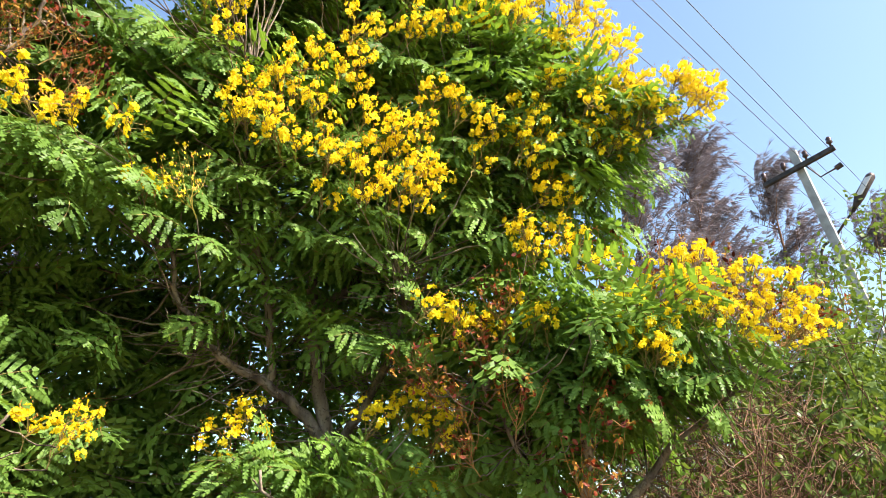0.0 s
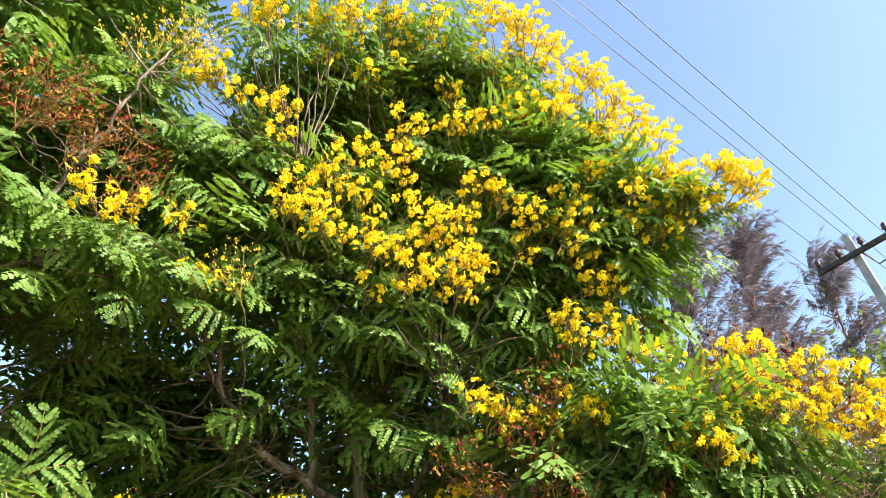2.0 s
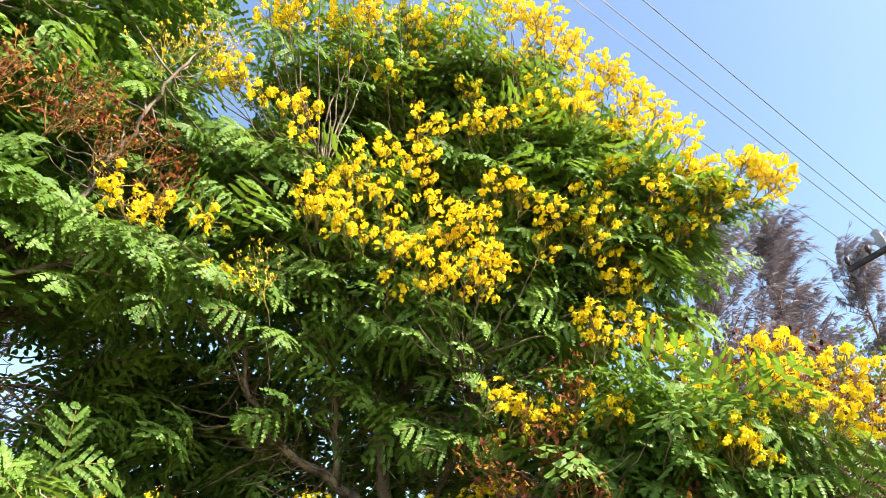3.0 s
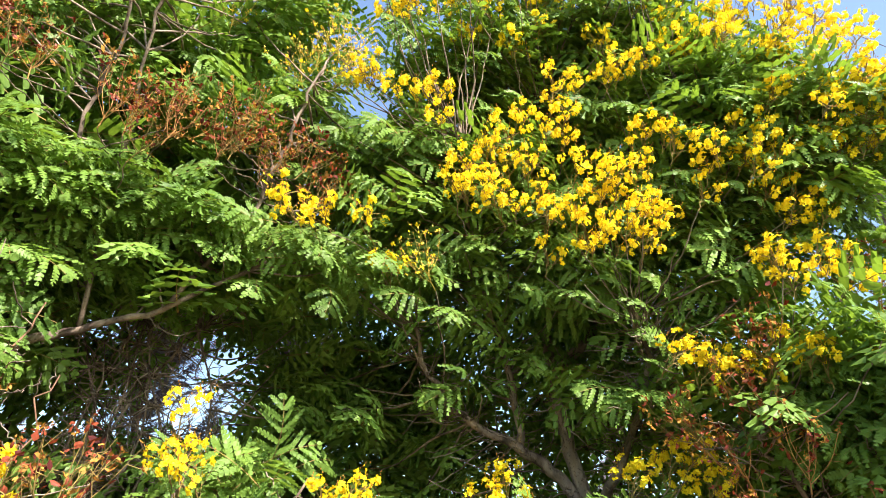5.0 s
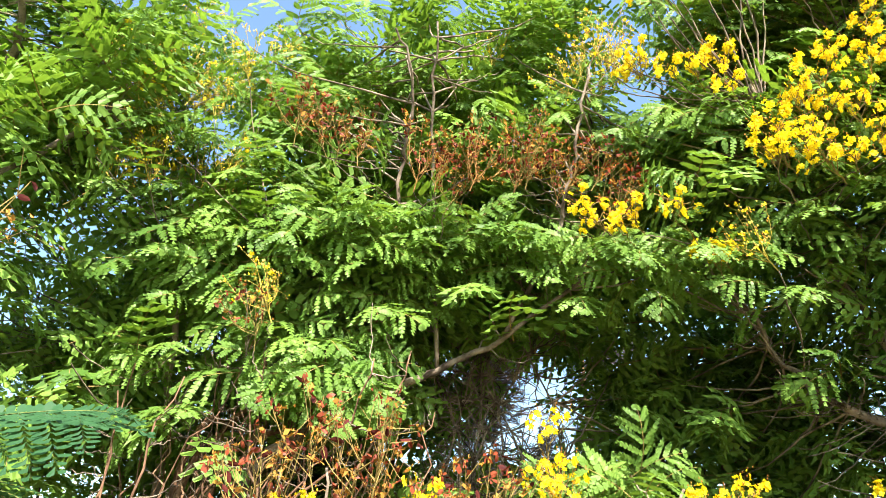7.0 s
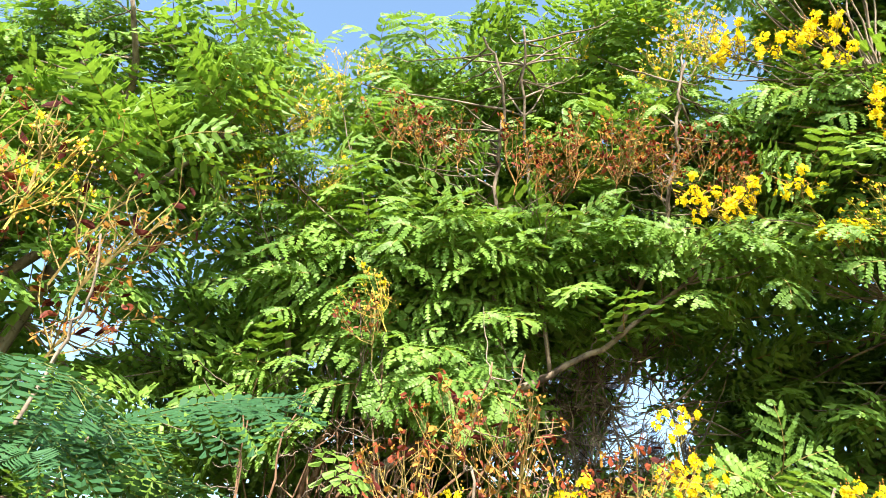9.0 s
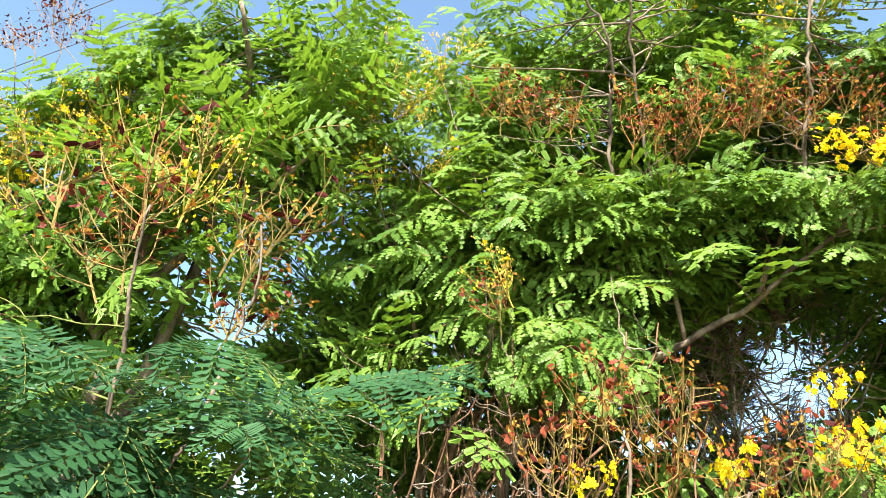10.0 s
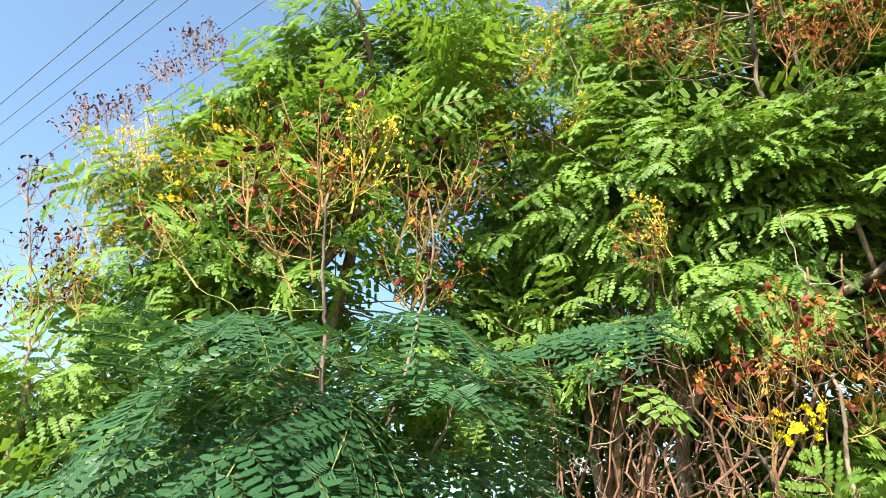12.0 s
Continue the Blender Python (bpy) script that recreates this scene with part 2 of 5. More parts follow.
def bud(me, c, size, mat):
    v = [c + size * np.array(p) for p in ((1, 0, -0.3), (-0.5, 0.87, -0.3), (-0.5, -0.87, -0.3), (0, 0, 1.8), (0, 0, -1.2))]
    me.add(v, [(0, 1, 3), (1, 2, 3), (2, 0, 3), (1, 0, 4), (2, 1, 4), (0, 2, 4)], mat)


def flake(me, r, c, size, mat):
    """A crumpled dried flower."""
    for q in range(3):
        a, b = r.normal(0, 0.75, 3), r.normal(0, 0.75, 3)
        me.add([c, c + size * a, c + size * (a + b) * 0.8, c + size * b], [(0, 1, 2), (0, 2, 3)], mat)


def pod_blade(me, r, c, way, size, mat, wide=0.19):
    """A flat, pointed, slightly bowed seed pod with a thickened middle."""
    fr = frame_of(way, r.normal(0, 1, 3))
    x, y, z = fr.T
    w, bow = size * wide, r.uniform(-0.16, 0.16) * size
    s = [c, c + x * size * 0.3 + y * w + z * bow * 0.8, c + x * size * 0.72 + y * w * 0.85 + z * bow * 0.8, c + x * size + y * w * 0.1,
         c + x * size * 0.72 - y * w * 0.8 + z * bow * 0.8, c + x * size * 0.3 - y * w * 0.95 + z * bow * 0.8]
    n = [c + x * size * 0.5 + z * (bow + w * 0.18), c + x * size * 0.5 + z * (bow - w * 0.18)]
    edge = [(i, (i + 1) % 6) for i in range(6)]
    me.add(s + n, [(a, b, 6) for a, b in edge] + [(b, a, 7) for a, b in edge], mat)


def panicle(me, r, tall, branches, reach, mat=1):
    """Stalks that fan upward from one stem like a candelabra, each with short side twigs; yields the twigs' ends."""
    foot = np.array((0, 0, -0.12))
    fork = np.array((*r.normal(0, 0.012, 2), 0.02))
    tube(me, [foot, fork], (0.0042, 0.0034), 3, mat, False)
    spots = []
    for k in range(branches):
        a = 2.4 * k + r.uniform(-0.4, 0.4)
        far = reach * math.sqrt((k + 0.5) / branches) * r.uniform(0.75, 1.2)
        end = np.array((far * math.cos(a), far * math.sin(a), tall * r.uniform(0.6, 1.05) * (1 - 0.35 * (far / reach) ** 2)))
        root = foot + (fork - foot) * r.uniform(0.3, 1)
        path = bent([root, root * 0.5 + end * 0.5 + (0.12 * end[0], 0.12 * end[1], -0.03) + r.normal(0, 0.008, 3), end], 3)
        tube(me, path, (0.0030, 0.0014), 3, mat, False)
        spots.append(end)
        for q in range(4):
            start = path[2 + q]
            tip = start + r.normal(0, 0.045, 3) + (0.1 * end[0], 0.1 * end[1], 0.04)
            tube(me, [start, tip], (0.0017, 0.001), 3, mat, False)
            spots.append(tip)
    return spots


def bud_shape(name, seed):
    """A fading spray: bare yellow stalks with buds and a few leftover petals."""
    r = np.random.default_rng(seed)
    me = Mesher()
    for i, p in enumerate(panicle(me, r, 0.34, 7, 0.19)):
        for k in range(4):
            bud(me, p + r.normal(0, 0.012, 3), r.uniform(0.004, 0.007), (1, 2, 1, 0)[(k + seed) % 4])
        if (i + seed) % 3 == 0:
            petals(me, r, p, r.normal(0, 1, 3) + (0, 0, 1), 0.014, 0)
    return me.mesh(name, (PETAL, STALK_YELLOW, DRY_PETAL))


def dry_shape(name, seed):
    """A fruiting spray: bare straw-brown stalks with rusty pods and dried flowers."""
    r = np.random.default_rng(seed)
    me = Mesher()
    for i, p in enumerate(panicle(me, r, 0.34, 8, 0.20)):
        kind = (i + seed) % 4
        if kind == 0:
            for k in range(3):
                pod_blade(me, r, p + r.normal(0, 0.012, 3), r.normal(0, 0.7, 3) + (0, 0, 0.4), r.uniform(0.028, 0.05), 3 if (i + k) % 3 else 4, 0.23)
        else:
            for k in range(1 + i % 3):
                flake(me, r, p + r.normal(0, 0.012, 3), r.uniform(0.008, 0.014), 2 if (k + i) % 3 else 3)
    return me.mesh(name, (PETAL, STALK_BROWN if seed % 2 else STALK, DRY_PETAL, POD_RED, POD))


def pod_shape(name, seed):
    """A thin fruiting spray: olive stalks with dark maroon pods."""
    r = np.random.default_rng(seed)
    me = Mesher()
    for i, p in enumerate(panicle(me, r, 0.28, 5, 0.18)):
        if (i + seed) % 5 == 0:
            pod_blade(me, r, p, r.normal(0, 1, 3) + (0, 0, -0.5), r.uniform(0.04, 0.062), 2, 0.21)
        elif i % 2:
            for k in range(2):
                flake(me, r, p + r.normal(0, 0.012, 3), r.uniform(0.006, 0.011), 3)
    return me.mesh(name, (PETAL, STALK, POD, DRY_PETAL))


def sky_pod_shape(name, seed):
    """A wiry spray crowded with small dusky pods."""
    r = np.random.default_rng(seed)
    me = Mesher()
    for i, p in enumerate(panicle(me, r, 0.30, 8, 0.15)):
        for k in range(1 + i % 2):
            pod_blade(me, r, p + r.normal(0, 0.012, 3), r.normal(0, 0.6, 3) + (0, 0, 0.5), r.uniform(0.028, 0.05), 2 if (i + k) % 3 else 3, 0.2)
    return me.mesh(name, (PETAL, STALK_BROWN, POD, POD_RED))


FRONDS = [frond_shape("frond", 0.42, 6, 7, d, i, width=0.0172) for i, d in enumerate((0.45, 0.7, 0.95, 1.2, 0.8))]
HANGING = [frond_shape("hanging_frond", 0.42, 6, 7, d, 10 + i, width=0.0172) for i, d in enumerate((0.6, 0.85, 1.15, 1.45))]
NEAR_FRONDS = [frond_shape("large_frond", 0.62, 7, 11, d, 20 + i, (LEAF_SHADE_TONE, STALK_GREEN), "oblong", 0.0255) for i, d in enumerate((0.3, 0.6, 0.95, 1.3))]
INNER = [frond_shape("inner_frond", 0.46, 6, 3, d, 40 + i, width=0.0165) for i, d in enumerate((0.4, 0.8, 1.1))]
COARSE = [frond_shape("coarse_frond", 0.48, 5, 3, d, 50 + i, width=0.0175) for i, d in enumerate((0.4, 0.8, 1.1, 1.4))]
SPRAYS = {
    "flower": ([flower_shape("flower_spray", 60 + i, 5 + i % 3) for i in range(5)], "flower_spray", "bright yellow flower spray"),
    "bud": ([bud_shape("bud_spray", 70 + i) for i in range(4)], "bud_spray", "fading yellow-green bud spray"),
    "dry": ([dry_shape("fruit_spray", 80 + i) for i in range(5)], "fruit_spray", "rusty brown pods and dried flowers"),
    "pod": ([pod_shape("pod_spray", 90 + i) for i in range(4)], "pod_spray", "dark maroon seed pods on thin stalks"),
    "sky_pod": ([sky_pod_shape("pod_spray", 95 + i) for i in range(4)], "pod_spray", "small dusky pods on wiry stalks"),
}


def mesh_arrays(me):
    v = np.empty(len(me.vertices) * 3)
    me.vertices.foreach_get("co", v)
    return v.reshape(-1, 3), [tuple(p.vertices) for p in me.polygons], [p.material_index for p in me.polygons]


ARRAYS = {me.name: mesh_arrays(me) for me in FRONDS + HANGING + INNER + COARSE + NEAR_FRONDS}


FACING = np.array((0.18, -0.78, 0.50))


class Tree:
    """Limbs, leaf rosettes and sprays, gathered first and built at the end."""

    def __init__(self, name, base, label, category="tree", heart=None, fronds=FRONDS, lift=0.25, size=1.0, count=6, spread=4.4):
        self.root = tagged(new(name), label, category)
        self.root.location = base
        self.base = np.array(base, float)
        self.heart = np.array(heart if heart else (base[0], base[1], 3.5), float)
        self.twig_scale, self.push, self.twig_wood, self.backed, self.facing, self.blooms, self.spray_size = 1.0, 0.10, BARK, True, FACING, [], 1.0
        self.tuck, self.roll, self.wood = 0.22 * size, 0.34, BARK
        self.limbs, self.leaves, self.inner, self.sprays, self.twigs = [], [], [], [], []
        self.fronds, self.lift, self.size, self.count, self.spread = fronds, lift, size, count, spread

    def limb(self, points, thick, thin, name="limb", wobble=0.012):
        self.limbs.append((name, bent(points, 5, wobble), (thick, thin)))

    def twig_to(self, tip, thick=0.007):
        """A thin branch from the nearest limb to a tip."""
        best = min((float(np.linalg.norm((p - tip) * (1, 1, 0.8 if p[2] < tip[2] else 2.2))) * rng.uniform(0.7, 1.3), i, k)
                   for i, (_, path, _) in enumerate(self.limbs) for k, p in enumerate(path[1:-1], 1))
        start = self.limbs[best[1]][1][best[2]]
        run = tip - start
        far = np.linalg.norm(run)
        side = rng.normal(0, 0.04, 3) * far
        path = bent([start, start + run * 0.35 + side - (0, 0, 0.04 * far), start + run * 0.7 + side * 0.6 - (0, 0, 0.06 * far), tip], 3, 0.006)
        self.twigs.append((path, (self.twig_scale * min(0.009, thick + 0.003 * far), self.twig_scale * min(0.0035, thick))))

    def rosette(self, tip, count, store, scale=1.0, shapes=None, loose=False):
        out = (tip - self.heart) * (1, 1, 0.6)
        out = out / (np.linalg.norm(out) + 1e-6)
        turn = math.atan2(out[1], out[0])
        for i in range(count):
            a = turn + (i - (count - 1) / 2) * (self.spread / count) + rng.normal(0, 0.22)
            rise = self.lift + rng.normal(0, 0.2) + 0.25 * out[2]
            way = np.array((math.cos(a) * math.cos(rise), math.sin(a) * math.cos(rise), math.sin(rise)))
            fr = frame_of(way, rng.normal(0, 0.5, 3) + (0, 0, 0.9) if loose else self.facing)
            roll = rng.normal(0, self.roll)
            y, z = fr[:, 1] * math.cos(roll) + fr[:, 2] * math.sin(roll), fr[:, 2] * math.cos(roll) - fr[:, 1] * math.sin(roll)
            m = np.eye(4)
            m[:3, :3] = np.stack([fr[:, 0], y, z], 1) * self.size * scale * rng.uniform(0.75, 1.15)
            m[:3, 3] = tip + rng.normal(0, 0.03, 3)
            shapes = shapes or self.fronds
            store.append((shapes[rng.integers(len(shapes))], m))

    def spray(self, kind, tip):
        shape = SPRAYS[kind][0]
        out = tip - self.heart
        way = out / (np.linalg.norm(out) + 1e-6) * 0.55 + (0, 0, 0.8) + rng.normal(0, 0.15, 3)
        fr = frame_of(way, (0.1, 0.9, 0.2))
        m = np.eye(4)
        m[:3, :3] = np.stack([fr[:, 1], fr[:, 2], fr[:, 0]], 1) * rng.uniform(0.85, 1.2) * (self.spray_size if kind in ("pod", "sky_pod", "flower") else 1.0)
        m[:3, 3] = tip - fr[:, 0] * (0.22 if kind in ("bud", "dry") else 0.12)
        self.sprays.append((kind, shape[rng.integers(len(shape))], m))

    def build(self, singly=300):
        shift = Matrix.Translation(-Vector(self.base))
        for name, path, radii in self.limbs:
            me = Mesher()
            tube(me, path - self.base, radii, 9)
            part(name, me.mesh(name, (BARK_DRY if name == "stem" else self.wood,), True), self.root)
        if self.twigs:
            me = Mesher()
            for path, radii in self.twigs:
                tube(me, path - self.base, radii, 4, 0, False)
            part("twig_work", me.mesh("twig_work", (self.twig_wood,), True), self.root, "thin bare brown twigs", "stuff")
        self.leaves.sort(key=lambda e: float(np.hypot(*e[1][:2, 3])))
        for shape, m in self.leaves[:singly]:
            ob = part("frond", shape, self.root)
            ob.matrix_basis = shift @ Matrix(m.tolist())
        rest = self.leaves[singly:] + self.inner
        if rest:
            me = Mesher()
            for shape, m in rest:
                v, f, k = ARRAYS[shape.name]
                v = v @ m[:3, :3].T + m[:3, 3] - self.base
                me.v.append(v)
                me.f += [tuple(i + me.n for i in face) for face in f]
                me.m += k
                me.n += len(v)
            part("foliage", me.mesh("foliage", (LEAF, STALK)), self.root, "dense feathery green leaves", "stuff")
        for kind, shape, m in self.sprays:
            ob = part(SPRAYS[kind][1], shape, self.root, SPRAYS[kind][2])
            ob.matrix_basis = shift @ Matrix(m.tolist())


def bough(tree, kind, tips):
    """Leafy or flowering ends of one bough, each on its twig, with leaves behind it."""
    for tip in np.array(tips, float):
        inward = (tree.heart - tip) * (1, 1, 0.35)
        inward /= np.linalg.norm(inward) + 1e-6
        if kind == "leaf":
            crowded = any(np.linalg.norm(tip - o) < 0.34 for o in tree.blooms)
            tip = tip + inward * (tree.tuck + (0.18 if crowded else 0))
            tree.rosette(tip, tree.count, tree.leaves)
            tree.twig_to(tip)
        elif kind == "inner":
            tree.rosette(tip, 5, tree.inner, 1.1, INNER, True)
            tree.twig_to(tip)
        else:
            tree.blooms.append(tip)
            tree.spray(kind, tip - inward * (0.06 if kind in ("pod", "sky_pod") else tree.push + (0.1 if kind in ("bud", "dry") else 0)))
            m = tree.sprays[-1][2]
            tree.twig_to(m[:3, 3] - m[:3, 2] * (0.08 if kind == "flower" else 0.12), 0.004)
            if kind == "flower" and tree.backed and rng.uniform() < 0.45:
                tree.spray(kind, tip - inward * tree.push + rng.normal(0, 0.075, 3))
            if kind == "flower":
                tree.rosette(tip + inward * 0.34 - (0, 0, 0.20), 3, tree.leaves, 0.9)
        if tree.backed and kind in ("leaf", "flower") and rng.uniform() < 0.75:
            tree.rosette(tip + inward * rng.uniform(0.5, 0.9) + rng.normal(0, 0.1, 3), 3, tree.inner, 1.15, INNER, True)


def bare_twigs(tree, centre, reach, count):
    """Leafless twigs inside the crown."""
    for i in range(count):
        limb = tree.limbs[rng.integers(len(tree.limbs))][1]
        start = limb[rng.integers(3, len(limb))]
        if np.all(np.abs(start - centre) < reach):
            tree.twig_to(start + rng.normal(0, 0.22, 3) + (0, -0.05, 0.05), 0.003)


def tangle(tree, count):
    """Crooked twigs on the tree's thin stems."""
    stems = [path for name, path, _ in tree.limbs if name == "thin_stem"]
    for i in range(count):
        path = stems[rng.integers(len(stems))]
        start = path[rng.integers(len(path) // 2, len(path))]
        way = rng.normal(0, 1, 3) * (1, 0.5, 0.8)
        way *= rng.uniform(0.15, 0.42) / np.linalg.norm(way)
        tree.twigs.append((bent([start, start + way * 0.4 + rng.normal(0, 0.04, 3), start + way * 0.75 + rng.normal(0, 0.05, 3), start + way], 3, 0.004), (0.0055, 0.002)))


def fill(tree, centre, reach, count, shapes=INNER):
    """Leaves in the crown's depth."""
    for i in range(count):
        d = rng.normal(0, 1, 3)
        d *= rng.uniform(0.3, 1) ** 0.6 / np.linalg.norm(d)
        tip = np.array(centre) + d * reach
        tree.rosette(tip, 4, tree.inner, 1.1, shapes, True)
        if i % 3 == 0:
            tree.twig_to(tip)


# ---- ground ----
me = Mesher()
step = np.concatenate([-np.geomspace(900, 12, 9), np.linspace(-10, 10, 41), np.geomspace(12, 900, 9)])
gx, gy = np.meshgrid(step, step)
gz = np.array([[0.10 * noise.noise((x * 0.35, y * 0.35, 0)) + 0.03 * noise.noise((x * 1.7, y * 1.7, 4)) for x, y in zip(rx, ry)] for rx, ry in zip(gx, gy)])
n = len(step)
me.add(np.stack([gx, gy, gz], -1), [(i * n + j, i * n + j + 1, (i + 1) * n + j + 1, (i + 1) * n + j) for i in range(n - 1) for j in range(n - 1)])
tagged(new("ground", me.mesh("ground", (earth,), True)), "dry brown earth with patches of low grass", "ground", kind="structure")

# ---- flowering tree, right of the middle ----
tree_A = Tree("flowering_tree", (3.0, 4.3, 0), "tall flame tree covered in bright yellow flowers over feathery leaves", heart=(2.6, 4.2, 3.6), fronds=HANGING, lift=0.12)
tree_A.push, tree_A.spray_size, tree_A.tuck = 0.14, 0.95, 0.30
tree_A.limb([(3.0, 4.3, -0.1), (2.96, 4.05, 1.2), (2.9, 3.93, 2.0), (2.77, 3.95, 2.6), (2.63, 3.9, 3.2), (2.6, 3.7, 4.0), (2.5, 3.5, 4.7), (2.4, 3.3, 5.3)], 0.075, 0.018, "trunk")
tree_A.limb([(2.93, 3.93, 1.9), (2.66, 3.92, 2.39), (2.38, 4.02, 2.6), (2.06, 4.11, 2.77), (1.79, 4.14, 3.01), (1.5, 4.0, 3.5)], 0.05, 0.012)
tree_A.limb([(2.4, 4.0, 2.62), (2.3, 3.92, 3.1), (2.1, 3.8, 3.5), (1.8, 3.5, 4.1), (1.6, 3.2, 4.7)], 0.03, 0.01)
tree_A.limb([(2.65, 3.9, 3.1), (3.0, 3.5, 3.6), (3.5, 3.0, 4.1), (4.0, 2.4, 4.5)], 0.045, 0.012)
tree_A.limb([(2.62, 3.8, 3.7), (3.0, 3.2, 4.4), (3.4, 2.6, 5.0)], 0.035, 0.01)
tree_A.limb([(2.9, 3.9, 2.1), (3.0, 3.5, 2.6), (2.9, 3.1, 3.0), (2.7, 3.0, 3.3)], 0.04, 0.01)
bough(tree_A, "flower", [(3.7, 1.91, 5.22), (3.81, 1.88, 5.1), (3.56, 2.04, 5.16), (3.34, 2.21, 5.07), (3.42, 2.12, 4.96), (3.5, 2.04, 4.83), (3.69, 1.92, 4.89), (3.31, 2.13, 4.57), (3.48, 2, 4.57), (3.75, 1.84, 4.61), (3.83, 1.76, 4.56), (3.85, 1.74, 4.39), (3.13, 2.3, 4.3), (3.24, 2.23, 4.33), (3.17, 2.32, 4.15), (3.32, 2.25, 4.13), (3.26, 2.33, 3.91), (3.42, 2.25, 3.89), (3.38, 2.29, 3.75), (3.54, 2.23, 3.74), (3.55, 2.06, 4.23), (3.64, 2.05, 4.11), (3.72, 1.87, 4.3), (3.75, 1.92, 4.14), (3.82, 1.83, 4.18), (3.96, 1.64, 4.41), (4.08, 1.52, 4.64), (4.13, 1.44, 4.56), (4.18, 1.39, 4.5), (4.09, 1.56, 4.32)])
bough(tree_A, "flower", [(1.52, 3.08, 6.53), (1.98, 2.89, 6.7), (2.44, 2.64, 6.74)])
bough(tree_A, "flower", [(2.72, 2.36, 6.06), (2.68, 2.54, 5.78), (3.23, 2.38, 6.25), (3.37, 2.47, 6.08), (3.54, 2.39, 6.35), (2.9, 2.34, 6.11), (3.01, 2.49, 5.58), (3.13, 2.42, 5.31), (3.4, 2.39, 5.66), (3.29, 2.33, 5.28), (3.62, 2.25, 5.83), (3.63, 2, 5.47), (2.66, 2.33, 6.1), (2.97, 2.32, 6.18), (3.33, 2.38, 6.28), (3.66, 2.14, 5.84)])
bough(tree_A, "flower", [(1.86, 2.99, 5.88), (2.12, 2.91, 6.08), (2.32, 3.02, 5.98), (2.45, 2.85, 5.84), (1.86, 3.06, 5.71), (1.76, 2.92, 5.91), (1.91, 2.75, 6.1), (2.15, 2.85, 6.1), (1.82, 3.14, 5.96), (2.2, 3.06, 5.89), (2.23, 3.01, 5.58), (2.05, 3.08, 5.38)])
bough(tree_A, "flower", [(0.97, 3.24, 4.9), (1.16, 3.17, 4.82), (1.49, 3.15, 4.82), (1.47, 3.11, 4.58), (1.84, 3.06, 4.4), (1.91, 3.02, 4.51), (1.65, 3.12, 4.24), (1.61, 3.15, 4.05), (1.78, 3.12, 4.11), (1.87, 3.13, 3.93), (1.97, 3.06, 4.26), (0.57, 3.37, 3.87), (0.78, 3.26, 3.74), (1.08, 3.25, 3.73), (1.23, 3.36, 3.50), (1.36, 3.24, 4.82), (1.51, 3.23, 4.92)])
bough(tree_A, "flower", [(1.06, 3.12, 5.49), (1.22, 3.03, 5.6), (1.55, 2.97, 5.75), (1.01, 3.05, 5.66), (1.21, 3.04, 5.55), (1.3, 2.89, 5.8), (1.52, 2.86, 5.88), (1.16, 3.1, 5.68), (1.51, 3.15, 5.7), (1.04, 3.27, 4.99), (1.72, 3.2, 5.52), (1.12, 3.27, 6.32)])
bough(tree_A, "flower", [(2.52, 2.77, 5.39), (2.63, 2.68, 5.13), (2.77, 2.57, 5.08), (2.56, 2.75, 5.02), (2.94, 2.49, 5.25), (2.24, 2.96, 4.85), (2.4, 2.9, 4.95), (2.02, 3, 4.68), (2.17, 2.97, 4.51), (2.3, 2.95, 4.51), (2.68, 2.61, 4.44)])
bough(tree_A, "flower", [(2.15, 3.03, 4.08), (2.35, 2.92, 4.21), (2.48, 2.81, 4.13), (2.41, 2.85, 4.01), (2.17, 3.03, 3.86), (2.3, 2.94, 3.82), (2.41, 2.82, 3.72), (2.52, 2.73, 3.72), (2.6, 2.67, 3.83), (2.34, 2.91, 3.63), (2.47, 2.77, 3.59), (2.19, 3.09, 3.62), (2.62, 2.69, 3.61), (2.81, 2.51, 4.29), (2.63, 2.68, 4.28), (2.95, 2.44, 4.12), (2.92, 2.48, 3.92), (2.82, 2.88, 2.93), (2.93, 2.76, 2.89)])
bough(tree_A, "flower", [(1.59, 2.87, 5.95), (2.0, 2.87, 6.34), (2.31, 2.72, 6.39), (2.57, 2.49, 6.36), (2.73, 2.39, 6.14), (3.03, 2.42, 6.21), (3.38, 2.45, 6.31), (3.56, 2.38, 6.22), (3.57, 2.23, 5.86), (3.69, 2.13, 5.74), (3.6, 1.95, 5.4), (3.75, 1.92, 5.31), (3.79, 1.85, 5.12), (3.82, 1.81, 4.92), (3.29, 2.5, 5.99), (3.48, 2.32, 5.63)])
bough(tree_A, "flower", [(3.6, 2.09, 5.32), (3.62, 1.99, 5.01), (3.49, 2.1, 5.04), (3.29, 2.34, 5.5), (3.06, 2.54, 6.12), (2.63, 2.49, 6.02), (2.37, 2.71, 6.12), (3.78, 1.76, 4.65), (3.88, 1.71, 4.55), (3.77, 1.85, 4.56), (3.14, 2.55, 5.24), (2.87, 2.56, 5.83), (4.14, 1.49, 4.62), (4.2, 1.43, 4.48), (4.04, 1.53, 4.65), (4.13, 1.61, 4.4)])
bough(tree_A, "leaf", [(4.19, 1.81, 4.41), (4.3, 1.73, 4.26), (4.12, 1.93, 4.14), (4.37, 1.77, 4.11), (4.01, 1.97, 4.27), (3.87, 2.04, 4.35), (4.29, 1.95, 3.97), (4.1, 2.08, 3.86), (3.87, 2.07, 4.75), (3.64, 2.13, 4.62), (3.53, 2.42, 5.18), (3.42, 2.61, 5.51), (2.92, 2.63, 5.57), (2.65, 2.76, 5.93), (2.43, 2.97, 6.2)])
